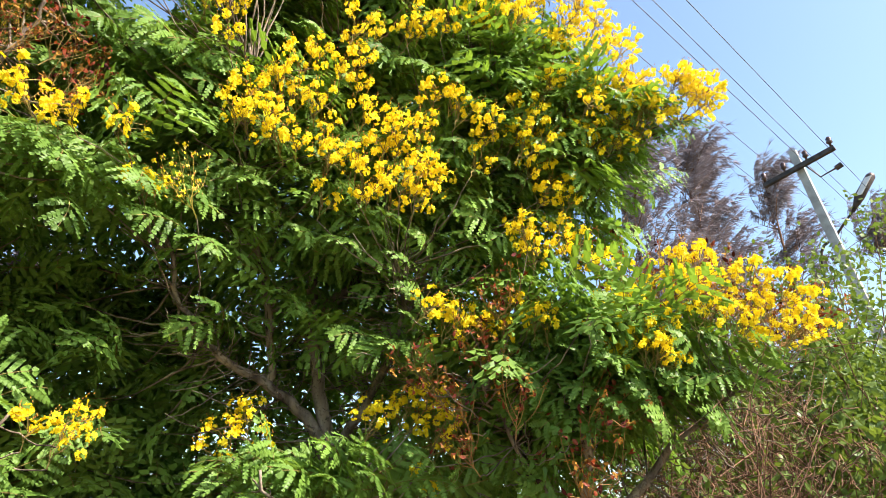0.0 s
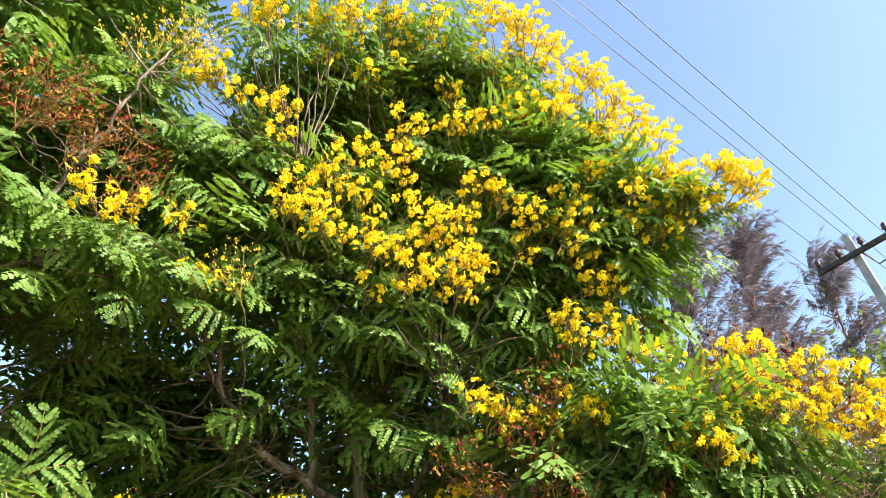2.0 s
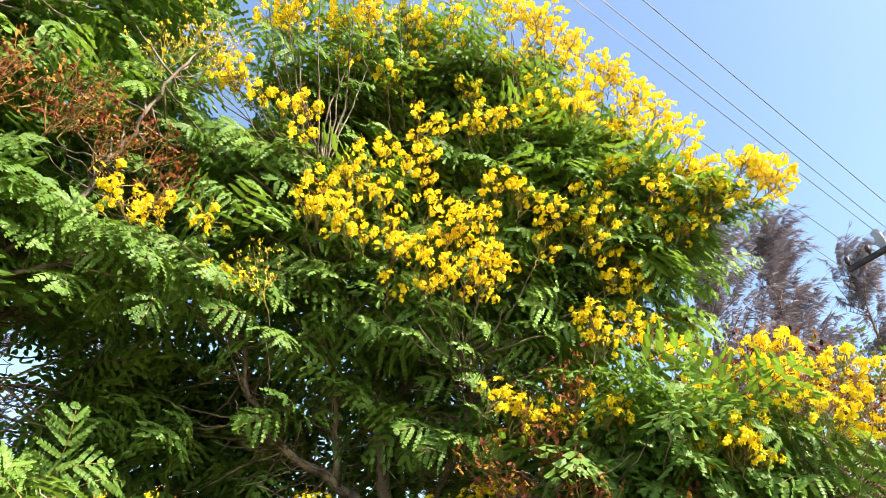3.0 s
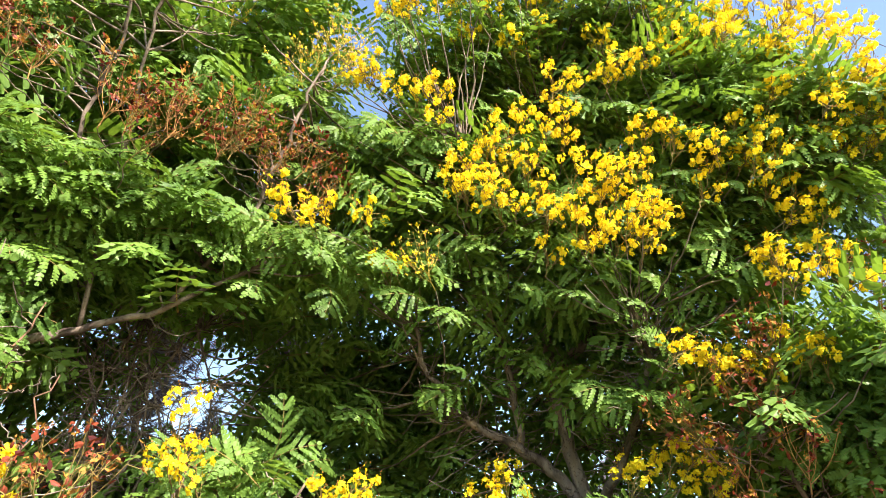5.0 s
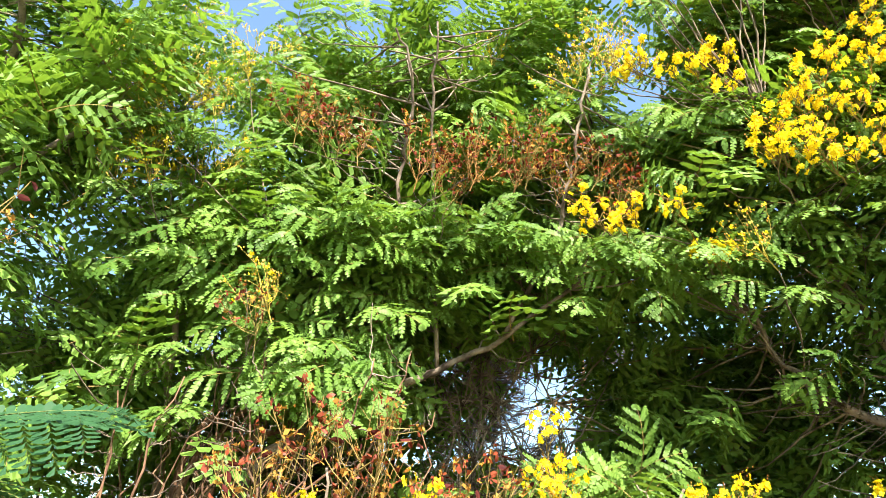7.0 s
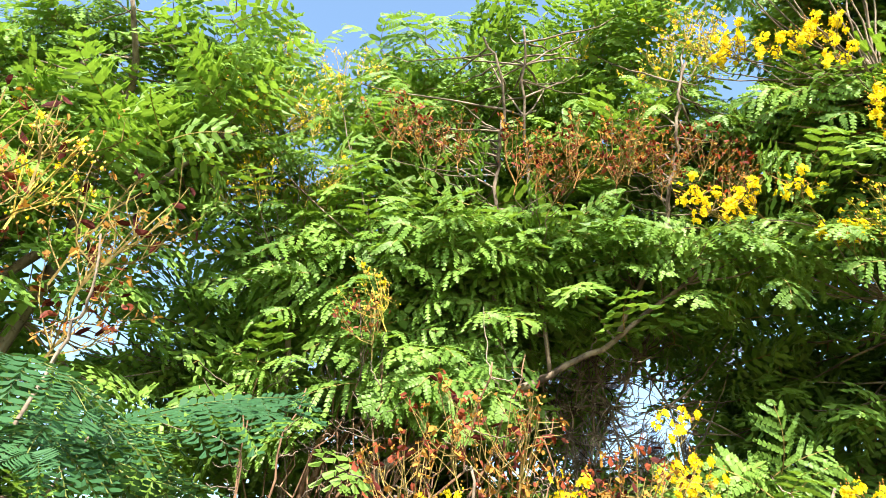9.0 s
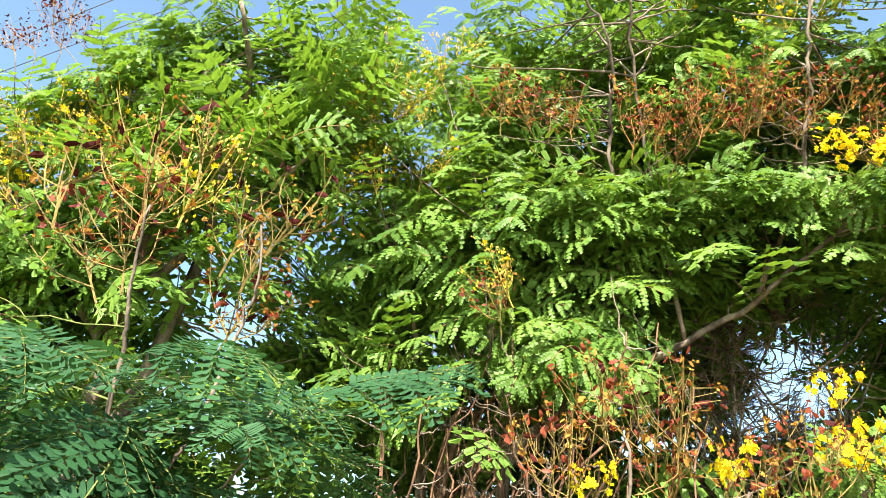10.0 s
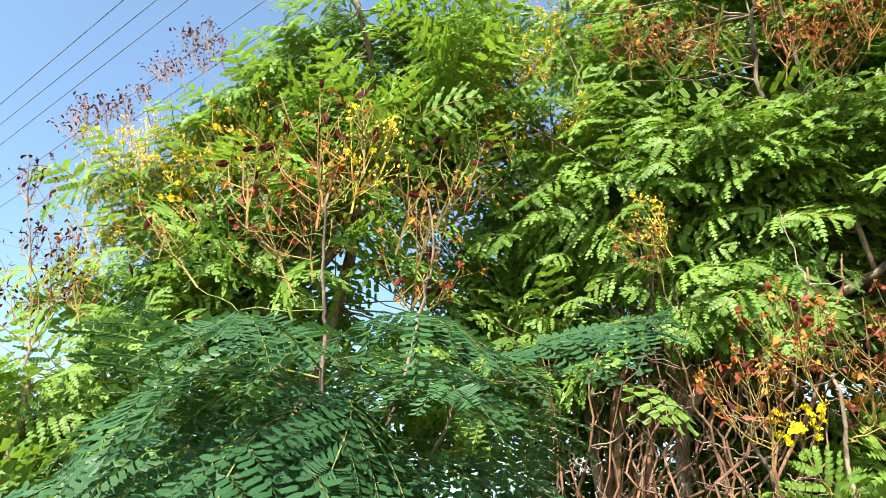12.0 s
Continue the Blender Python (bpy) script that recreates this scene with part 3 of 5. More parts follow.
bough(tree_A, "bud", [(0.92, 3.41, 5.28), (0.58, 3.56, 5.18), (0.7, 3.55, 5.35), (0.82, 3.49, 5.5), (1.5, 3.35, 3.62)])
bough(tree_A, "leaf", [(1.88, 3.27, 3.81), (1.62, 3.28, 3.89), (2.23, 3.23, 3.57), (2.03, 3.33, 3.54), (1.58, 3.49, 3.34), (0.95, 3.66, 3.55), (0.76, 3.57, 3.68), (1.08, 3.48, 3.64), (1.34, 3.32, 3.83), (1.56, 3.24, 4.16), (1.69, 3.87, 2.83)])
bough(tree_A, "leaf", [(3.02, 2.59, 3.75), (3.24, 2.48, 3.69), (3.42, 2.4, 3.59), (3.45, 2.41, 3.3), (3.3, 2.47, 3.41), (3.1, 2.58, 3.43), (2.58, 2.91, 3.47), (2.77, 2.85, 3.42), (2.88, 2.8, 3.35), (2.37, 3.2, 3.43), (3.02, 2.91, 2.76), (3.12, 2.81, 2.68), (3.22, 2.59, 2.95), (3.06, 2.68, 3.12)])
bough(tree_A, "leaf", [(2.75, 2.54, 6.11), (3, 2.6, 5.84), (3.06, 2.5, 6.18), (2.69, 2.59, 6.08), (2.47, 3.04, 5.76), (1.42, 3.16, 6.79), (1.91, 3, 6.96), (2.39, 2.75, 7.01), (2.82, 2.61, 6.98)])
bough(tree_A, "leaf", [(1.61, 3.19, 5.24), (1.91, 3.16, 5.66), (2.01, 2.99, 4.96), (1.5, 3.26, 5.42), (1.65, 3.17, 5.78), (1.91, 3.22, 5.62), (2.31, 3.15, 5.7), (2.1, 3.1, 5.13), (1.86, 3.25, 5.35), (2.51, 3.04, 4.85), (1.52, 3.25, 5.5), (1.38, 3.27, 5.24), (2.22, 3.2, 5.81), (1.86, 3.17, 5.81), (0.93, 3.4, 5.49), (1.04, 3.42, 6.58)])
bough(tree_A, "leaf", [(2.75, 2.76, 4.85), (2.88, 2.59, 4.64), (3.07, 2.47, 4.77), (3.22, 2.46, 5.21), (3.19, 2.35, 4.6), (3.4, 2.23, 4.41), (3.56, 2.3, 5.5), (3.7, 1.97, 4.56), (3.87, 1.94, 4.86), (4.02, 1.84, 4.07), (4.15, 1.68, 4.14), (4.11, 1.87, 3.83), (3.94, 2, 3.97), (3.93, 2.11, 3.87), (3.52, 2.25, 4.17), (4.07, 2.08, 3.54), (3.79, 2.22, 3.78), (4.13, 1.94, 3.55), (2.81, 2.64, 4.32)])
bough(tree_A, "leaf", [(0.99, 3.18, 4.47), (1.23, 3.17, 4.36), (0.92, 3.22, 4.14), (1.39, 3.14, 4.47), (0.87, 3.41, 4.76), (0.59, 3.6, 4.89), (1.1, 3.25, 4.51), (1.31, 3.25, 4.7), (1.44, 3.2, 4.48), (1.35, 3.23, 4.2), (0.65, 3.49, 4.61), (0.77, 3.48, 4.9)])
bough(tree_A, "inner", [(3.2, 4.05, 3.27), (3.41, 3.86, 3.37), (3.68, 3.52, 3.63), (3.86, 3.52, 3.28), (3.83, 3.32, 3.71), (3.61, 3.66, 3.46), (3.14, 3.98, 3.53), (2.95, 4.18, 3.35)])
bough(tree_A, "inner", [(1.09, 4.94, 3.05), (1.62, 4.95, 2.53), (2.37, 4.7, 2.59), (1.09, 5.16, 3.77), (1.33, 5.22, 3.47), (1.54, 5.28, 3.09), (1.74, 5.29, 2.8), (1.08, 5.33, 3.3), (2.21, 4.91, 3.46), (1.96, 5.17, 2.96), (2.39, 4.9, 3.26), (1.66, 5.06, 3.62), (2.07, 5.06, 3.22)])
fill(tree_A, (2.6, 4.1, 4.2), (1.5, 0.7, 1.3), 60)
fill(tree_A, (3.6, 3.3, 4.1), (0.7, 0.6, 1.1), 26)
fill(tree_A, (1.6, 4.9, 2.7), (1.0, 0.5, 0.9), 18)
fill(tree_A, (3.0, 4.1, 5.0), (1.1, 0.6, 0.7), 34)
fill(tree_A, (3.45, 2.9, 5.2), (0.5, 0.35, 0.75), 26)
fill(tree_A, (2.7, 3.3, 5.9), (0.8, 0.35, 0.5), 22)
fill(tree_A, (2.0, 4.3, 5.0), (0.9, 0.5, 0.7), 26)
fill(tree_A, (2.8, 4.6, 2.4), (1.0, 0.4, 1.0), 22)
bare_twigs(tree_A, (2.4, 3.6, 2.8), (1.5, 0.9, 1.1), 900)
tree_A.build()

# ---- low flowering tree beside it ----
tree_A2 = Tree("low_flowering_tree", (3.9, 2.6, 0), "low spreading flame tree crowded with yellow flowers", heart=(3.6, 2.6, 2.3), fronds=HANGING, lift=0.12)
tree_A2.spray_size, tree_A2.push, tree_A2.tuck = 0.85, 0.18, 0.32
tree_A2.limb([(3.9, 2.6, -0.1), (3.85, 2.5, 1.0), (3.7, 2.3, 1.8), (3.5, 2.1, 2.3)], 0.07, 0.02, "trunk")
tree_A2.limb([(3.8, 2.45, 1.4), (3.9, 1.9, 2.0), (4.1, 1.4, 2.4)], 0.035, 0.01)
tree_A2.limb([(3.75, 2.45, 1.6), (3.4, 2.6, 2.1), (3.1, 2.6, 2.5)], 0.022, 0.008)
bough(tree_A2, "flower", [(3.73, 1.86, 2.86), (3.64, 2.11, 2.91), (3.69, 1.99, 2.89), (3.56, 2.17, 2.73), (3.58, 2.03, 2.67), (3.56, 1.83, 2.61), (3.5, 1.74, 2.53), (3.55, 2.07, 2.54), (3.37, 2.4, 2.82), (3.29, 2.48, 2.72), (3.42, 2.36, 2.73), (3.65, 1.76, 2.72)])
bough(tree_A2, "flower", [(3.92, 1.88, 3.18), (4, 1.75, 3.24), (4, 1.69, 3.17), (3.89, 1.8, 3.07), (3.94, 1.65, 3.03), (3.99, 1.5, 3), (4.02, 1.38, 2.98), (3.98, 1.34, 2.82), (3.88, 1.55, 2.85), (3.9, 1.44, 2.76), (3.98, 1.3, 2.74), (4.05, 1.17, 2.85), (4.03, 1.11, 2.66), (3.98, 1.22, 2.61), (3.85, 1.42, 2.63), (3.76, 1.58, 2.73), (3.83, 1.72, 2.92)])
bough(tree_A2, "flower", [(3.34, 2.36, 3.34), (3.52, 2.28, 3.28), (3.64, 2.23, 3.34), (3.41, 2.34, 3.19), (3.57, 2.24, 3.16), (3.69, 2.15, 3.14), (3.78, 2.01, 3.06)])
bough(tree_A2, "dry", [(3.86, 2.2, 3.1), (3.91, 2, 2.98), (3.96, 1.73, 2.88), (4.05, 1.55, 2.82), (4.13, 1.38, 2.73), (4.21, 1.21, 2.77), (4.03, 1.85, 3.06), (3.8, 2.31, 3.28), (4.12, 1.64, 3.04), (4.16, 1.44, 2.92)])
bough(tree_A2, "leaf", [(3.32, 2.61, 2.61), (3.44, 2.5, 2.53), (3.57, 2.33, 2.56), (3.44, 2.48, 2.71), (3.53, 2.38, 2.96), (3.6, 2.32, 3.07), (3.59, 2.27, 2.52), (3.6, 1.97, 2.44), (3.72, 1.95, 2.78), (3.63, 2.03, 2.28), (3.49, 2.45, 2.06), (3.62, 2.28, 2.18), (3.33, 2.59, 1.96), (3.56, 2.44, 1.9), (3.72, 2.22, 1.92)])
bough(tree_A2, "leaf", [(3.56, 1.82, 2.35), (3.55, 1.65, 2.49), (3.69, 1.53, 2.49), (3.8, 1.49, 2.38), (3.98, 1.38, 2.45), (4.04, 1.29, 2.47), (4.09, 1.18, 2.49), (4.07, 1.22, 2.35), (3.65, 1.55, 2.34), (3.92, 1.46, 2.31), (3.87, 1.72, 2.86), (4.03, 1.51, 2.91), (4.04, 1.31, 2.6), (3.66, 1.79, 2.19), (3.7, 1.56, 2.29), (3.96, 1.41, 2.33), (4.06, 1.24, 2.31)])
bough(tree_A2, "dry", [(3.2, 2.5, 2.62), (3.1, 2.6, 2.4), (3.3, 2.4, 2.38), (3.5, 2.1, 2.3), (3.0, 2.75, 2.55), (3.15, 2.6, 2.2), (3.4, 2.2, 2.05), (3.25, 2.45, 2.9), (4.1, 2.0, 3.3), (4.2, 1.8, 3.2)])
fill(tree_A2, (4.0, 2.7, 2.3), (0.8, 0.4, 0.5), 16)
fill(tree_A2, (4.75, 2.9, 3.1), (0.45, 0.3, 0.45), 14)
bare_twigs(tree_A2, (3.6, 2.4, 2.2), (0.9, 0.8, 0.9), 220)
tree_A2.build()

# ---- sapling at the flowering tree's foot ----
tree_G = Tree("flowering_sapling", (2.5, 3.5, 0), "young flame tree with a few yellow flowers", heart=(2.5, 3.5, 1.6), lift=0.3)
tree_G.limb([(2.5, 3.5, -0.1), (2.52, 3.45, 1.0), (2.6, 3.35, 1.9)], 0.03, 0.01, "trunk")
tree_G.limb([(2.51, 3.47, 0.8), (2.3, 3.4, 1.5), (2.05, 3.3, 1.95)], 0.02, 0.008)
tree_G.backed, tree_G.count = False, 5
bough(tree_G, "flower", [(2.88, 3.15, 2.35), (2.97, 3.03, 2.39), (3, 2.95, 2.21), (2.96, 3.02, 2.15), (2.84, 3.16, 2.26), (2.67, 3.22, 2.21), (2.08, 3.77, 2.21), (2.05, 3.78, 2.09), (2.2, 3.68, 2.28), (2.21, 3.61, 2.12), (2.93, 3.08, 1.91)])
bough(tree_G, "leaf", [(2.86, 3.11, 1.98), (2.65, 3.17, 1.94), (3.02, 2.97, 1.98), (3.11, 2.87, 1.91), (2.52, 3.21, 1.88), (2.15, 3.67, 2.02), (2.01, 3.81, 1.96), (2.27, 3.46, 2.01), (2.33, 3.3, 1.97), (1.9, 3.9, 1.99), (2.96, 3.07, 1.85), (3.25, 2.72, 1.87), (2.07, 3.76, 1.86)])
tree_G.build()

# ---- broad tree in the middle, many stems ----
tree_B = Tree("spreading_tree", (-2.1, 4.0, 0), "many-stemmed feathery tree with layered leaves and rusty pods", heart=(-1.2, 4.0, 3.2), fronds=HANGING, lift=0.04, size=1.05)
tree_B.limb([(-2.1, 4.05, -0.1), (-2.3, 3.97, 2.1), (-2.29, 3.87, 2.55), (-2.29, 3.68, 3.15), (-2.3, 3.5, 3.9)], 0.042, 0.014, "trunk")
tree_B.limb([(-2.1, 4.0, 0.1), (-2.2, 3.85, 1.8), (-2.02, 3.78, 2.6), (-1.83, 3.85, 2.69), (-1.3, 3.7, 3.4)], 0.03, 0.010, "stem")
tree_B.limb([(-2.05, 4.0, 0.1), (-2.13, 3.82, 2.08), (-1.88, 3.85, 2.61), (-1.66, 3.83, 2.98), (-1.6, 3.4, 3.9)], 0.03, 0.010, "stem")
tree_B.limb([(-2.0, 4.0, 0.1), (-1.95, 3.85, 2.0), (-1.71, 3.85, 2.47), (-1.42, 3.9, 2.73), (-0.9, 3.7, 3.3)], 0.028, 0.010, "stem")
tree_B.limb([(-1.9, 4.0, 0.1), (-1.75, 3.85, 2.0), (-1.55, 3.81, 2.47), (-0.88, 3.92, 2.83), (-0.54, 3.92, 3.01), (-0.09, 3.88, 3.21), (0.44, 3.6, 3.5)], 0.046, 0.012)
tree_B.limb([(-0.88, 3.92, 2.83), (-0.85, 3.7, 3.6), (-0.79, 3.53, 4.4), (-0.74, 3.41, 4.6), (-0.67, 3.17, 4.9), (-0.78, 2.95, 5.2)], 0.017, 0.008)
tree_B.limb([(-0.54, 3.92, 3.01), (-0.58, 3.7, 4.2), (-0.55, 3.3, 4.9), (-0.49, 3.0, 5.3)], 0.016, 0.007)
tree_B.limb([(-0.09, 3.88, 3.21), (0.3, 3.7, 3.9), (0.41, 3.55, 4.25), (0.48, 3.4, 4.6), (0.6, 3.3, 5.0)], 0.018, 0.008)
for k in range(52):
    a = rng.uniform(0, 1)
    foot = np.array((-2.5 + 1.1 * a + rng.normal(0, 0.1), 3.8 + rng.normal(0, 0.15), 0.0))
    top = foot + (rng.uniform(-0.25, 1.0), rng.normal(-0.15, 0.15), rng.uniform(2.35, 3.1))
    knee = foot * 0.4 + top * 0.6 + rng.normal(0, 0.09, 3) * (2.2, 0.8, 0.6) - ((top[0] - foot[0]) * 0.2, 0, 0)
    tree_B.limb([foot, knee, foot * 0.2 + top * 0.8 + rng.normal(0, 0.08, 3), top], rng.uniform(0.005, 0.015), 0.004, "stem", 0.024)
for k in range(7):
    x = -0.62 + 0.12 * k
    tree_B.limb([(x - 0.3, 4.9, 0), (x - 0.2 + rng.normal(0, 0.1), 4.8, 1.6), (x + rng.normal(0, 0.12), 4.7, 2.6), (x + rng.normal(0, 0.25), 4.6, 3.6)], 0.016, 0.005, "thin_stem")
bough(tree_B, "flower", [(-2.61, 2.85, 4.26), (-2.75, 3.05, 4.22)])
bough(tree_B, "bud", [(-2.55, 3.0, 4.55), (-2.3, 3.05, 4.4), (-2.0, 3.2, 4.75), (-1.9, 3.25, 5.25), (-2.36, 3.02, 4.91), (-2.46, 3, 4.99), (-2.24, 3.03, 4.71), (-2.19, 3.23, 4.91), (-2.36, 2.91, 4.7), (-2.45, 3.07, 4.17), (-2.22, 3.05, 4.14), (-2.33, 3.16, 5.11), (0.13, 3.88, 4.83), (0.18, 3.76, 4.51), (-1.47, 3.27, 3.34), (-0.25, 3.68, 5.68), (0.7, 3.52, 5.52), (0.62, 3.62, 5.25), (0.74, 3.57, 5.31)])
bough(tree_B, "dry", [(-0.11, 3.46, 4.33), (0.04, 3.48, 4.34), (0.18, 3.51, 4.27), (0.32, 3.48, 4.37), (0.46, 3.49, 4.32), (0, 3.4, 4.5), (0.61, 3.53, 4.23), (-0.37, 3.28, 4.29), (-0.33, 3.31, 4.18), (-0.11, 3.55, 4.36), (0.55, 3.45, 3.99)])
bough(tree_B, "dry", [(-1.29, 3.2, 4.46), (-1.14, 3.15, 4.32), (-1.41, 3.24, 4.6), (-0.99, 3.15, 4.28), (-0.56, 3.33, 4.23), (-0.48, 3.38, 4.08), (-0.69, 3.34, 4.28), (-1.47, 3.26, 3.19)])
bough(tree_B, "leaf", [(-1.73, 3.42, 5.41), (-1.45, 3.43, 5.3), (-1.21, 3.63, 5.84), (-1.43, 3.47, 5.65), (-1.83, 3.45, 5.02), (-1.58, 3.41, 5.1), (-1.05, 3.59, 5.34), (-0.96, 3.46, 4.86)])
bough(tree_B, "leaf", [(-2.44, 2.86, 4.49), (-2.72, 2.86, 4.54), (-2, 3.31, 4.51), (-2.12, 3.22, 4.54), (-2.22, 3.09, 4.56), (-2.81, 3.39, 4.23), (-2.54, 3.35, 4.1), (-2.88, 3.42, 4.07), (-2.25, 3.25, 3.99), (-2.03, 3.23, 3.93), (-2.69, 3.39, 3.91), (-2.33, 3.3, 3.72), (-2.59, 3.27, 3.57), (-2.38, 3.29, 3.55), (-2.15, 3.26, 3.78), (-1.93, 3.26, 3.61), (-2.15, 3.28, 3.46), (-2.35, 3.28, 3.34)])
bough(tree_B, "leaf", [(-0.1, 3.63, 4.02), (-0.14, 3.82, 3.72), (0.06, 3.68, 3.92), (0.14, 3.76, 3.74), (-0.02, 3.96, 3.62), (0.29, 3.56, 3.88), (0.33, 3.76, 3.64), (0.43, 3.52, 3.72), (0.42, 3.88, 3.53), (0.55, 3.61, 3.65), (0.61, 3.85, 3.47), (0.74, 3.59, 3.64), (0.91, 3.56, 3.58), (0.81, 3.51, 3.72), (1.01, 3.55, 3.49), (0.02, 4.19, 3.43)])
bough(tree_B, "leaf", [(-1.5, 3.64, 6.43), (-1.93, 3.55, 6.23), (-2.57, 3.44, 6.08), (-3.15, 3.33, 5.87), (-2.41, 3.25, 5.39), (-2.11, 3.52, 5.58), (-2.17, 3.51, 5.25), (-2.79, 2.96, 4.9)])
bough(tree_B, "leaf", [(-1.32, 3.17, 4.06), (-1.11, 3.09, 4.01), (-1.38, 3.21, 3.96), (-1.18, 3.17, 3.85), (-1.43, 3.25, 3.77), (-1.29, 3.3, 3.68), (-1.01, 3.27, 3.78), (-0.89, 3.27, 3.92), (-1.06, 3.34, 3.7), (-1.18, 3.37, 3.55), (-0.96, 3.46, 3.6), (-0.83, 3.41, 3.79), (-0.69, 3.41, 3.97), (-0.69, 3.51, 3.77), (-0.51, 3.45, 3.99), (-0.55, 3.64, 3.71), (-0.37, 3.54, 3.96), (-0.25, 3.65, 3.9), (-0.41, 3.72, 3.71), (-0.33, 3.87, 3.61), (-0.83, 3.56, 3.54), (-0.69, 3.68, 3.47), (-0.88, 3.56, 3.33), (-0.52, 3.83, 3.46)])
bough(tree_B, "leaf", [(-1.96, 3.28, 3.43), (-1.75, 3.28, 3.38), (-1.59, 3.27, 3.3), (-1.83, 3.35, 3.16), (-1.6, 3.28, 3.16), (-1.65, 3.31, 3.03), (-1.48, 3.26, 3.08), (-1.27, 3.33, 3.11), (-1.18, 3.36, 3.08), (-1.37, 3.32, 2.93), (-1.48, 3.32, 2.86), (-1.73, 3.31, 2.82), (-1.48, 3.34, 2.77), (-1.3, 3.38, 2.78), (-1.15, 3.42, 2.76), (-0.98, 3.47, 2.88), (-0.95, 3.56, 2.74), (-1.06, 3.52, 2.66), (-2.43, 3.37, 2.91), (-2.5, 3.79, 2.6), (-2.47, 3.9, 2.49), (-2.33, 3.44, 2.51)])
bough(tree_B, "leaf", [(-0.29, 3.58, 4.8), (-0.14, 3.76, 4.91), (0.4, 3.9, 4.74), (0.57, 3.79, 4.92), (0.75, 3.84, 4.75), (0.93, 3.76, 4.84), (0.67, 3.95, 4.5), (1.01, 3.84, 4.58), (0.41, 4.02, 4.38), (0.84, 3.96, 4.34), (0.49, 3.7, 5.14), (0.75, 3.69, 5.07), (1.09, 3.71, 4.86), (1.26, 3.77, 4.58), (0.93, 3.64, 5.09)])
bough(tree_B, "leaf", [(-1.01, 3.75, 6.48), (-0.6, 3.69, 6.55), (-0.2, 3.86, 6.63), (0.44, 3.87, 6.57), (0.78, 3.69, 6.57), (1.3, 3.75, 6.48), (-0.45, 3.59, 5.78), (-0.25, 3.77, 5.45), (0.02, 3.99, 6.11), (0.28, 3.89, 5.93), (0.28, 3.91, 5.59), (0.13, 3.85, 6.16)])
bough(tree_B, "inner", [(0.79, 4.55, 3.51), (0.34, 4.6, 3.53), (0.37, 4.82, 3.55), (0.57, 4.88, 3.38), (0.53, 4.96, 3.14), (0.77, 4.88, 3.34), (0.81, 4.95, 3.12)])
bough(tree_B, "inner", [(-0.74, 4.52, 3.6), (-0.38, 4.6, 3.53), (-0.99, 4.52, 3.5), (-1.33, 4.44, 3.47), (-0.82, 4.64, 3.27), (-1.62, 4.5, 3.04), (0.55, 4.5, 4.9), (0.85, 4.43, 4.98), (1.14, 4.32, 5.07), (1.31, 4.4, 4.66), (0.7, 4.56, 4.58), (0.4, 4.33, 5.41), (1.03, 4.53, 4.45)])
fill(tree_B, (-1.9, 4.6, 4.6), (1.3, 0.5, 0.8), 40)
fill(tree_B, (-0.6, 4.3, 3.9), (1.3, 0.5, 0.4), 26)
fill(tree_B, (-0.3, 4.4, 5.1), (1.2, 0.5, 0.6), 20)
fill(tree_B, (0.0, 4.9, 4.0), (1.4, 0.4, 0.32), 34)
fill(tree_B, (-1.3, 4.9, 3.2), (0.7, 0.3, 0.5), 10)
bare_twigs(tree_B, (-1.0, 3.8, 2.8), (1.8, 0.5, 1.1), 700)
bare_twigs(tree_B, (0.1, 4.7, 2.9), (0.8, 0.3, 0.6), 200)
tangle(tree_B, 420)
fill(tree_B, (-1.8, 4.9, 2.2), (1.1, 0.3, 0.6), 16)
fill(tree_B, (-0.8, 4.8, 2.1), (0.9, 0.3, 0.55), 20)
fill(tree_B, (0.1, 5.3, 2.5), (0.9, 0.3, 0.3), 22)
fill(tree_B, (-0.75, 5.2, 3.2), (0.3, 0.3, 0.4), 12)
fill(tree_B, (0.95, 5.3, 3.2), (0.3, 0.3, 0.4), 12)
fill(tree_B, (-0.7, 4.7, 4.6), (1.6, 0.35, 0.9), 44)
fill(tree_B, (-0.6, 4.0, 5.7), (1.6, 0.6, 0.6), 26)
fill(tree_B, (-1.7, 4.6, 6.1), (0.9, 0.4, 0.6), 24)
fill(tree_B, (-0.3, 4.6, 6.3), (0.9, 0.4, 0.5), 20)
tree_B.build()

# ---- tree on the left with pods against the sky ----
tree_C = Tree("podded_tree", (-4.0, 2.6, 0), "feathery green tree with fading yellow buds and dark pods", heart=(-3.4, 2.8, 3.4), fronds=HANGING, lift=0.06)
tree_C.limb([(-4.0, 2.6, -0.1), (-3.9, 2.6, 1.6), (-3.75, 2.5, 3.0), (-3.5, 2.35, 4.0), (-3.3, 2.2, 4.8)], 0.09, 0.018, "trunk")
tree_C.limb([(-3.9, 2.6, 1.6), (-3.5, 2.75, 3.4), (-3.37, 2.64, 4.5), (-3.14, 2.4, 4.9), (-3.05, 2.1, 5.2)], 0.05, 0.014)
tree_C.limb([(-3.9, 2.6, 1.5), (-4.05, 2.1, 2.7), (-3.98, 1.95, 3.2), (-4.0, 1.85, 3.5)], 0.04, 0.012)
tree_C.limb([(-3.8, 2.5, 2.8), (-4.15, 2.1, 3.4), (-4.3, 1.85, 3.65)], 0.035, 0.01)
tree_C.limb([(-3.7, 2.5, 3.2), (-3.0, 2.7, 3.9), (-2.5, 2.8, 4.5)], 0.035, 0.01)
tree_C.spray_size, tree_C.push, tree_C.twig_scale = 0.75, 0.2, 0.7
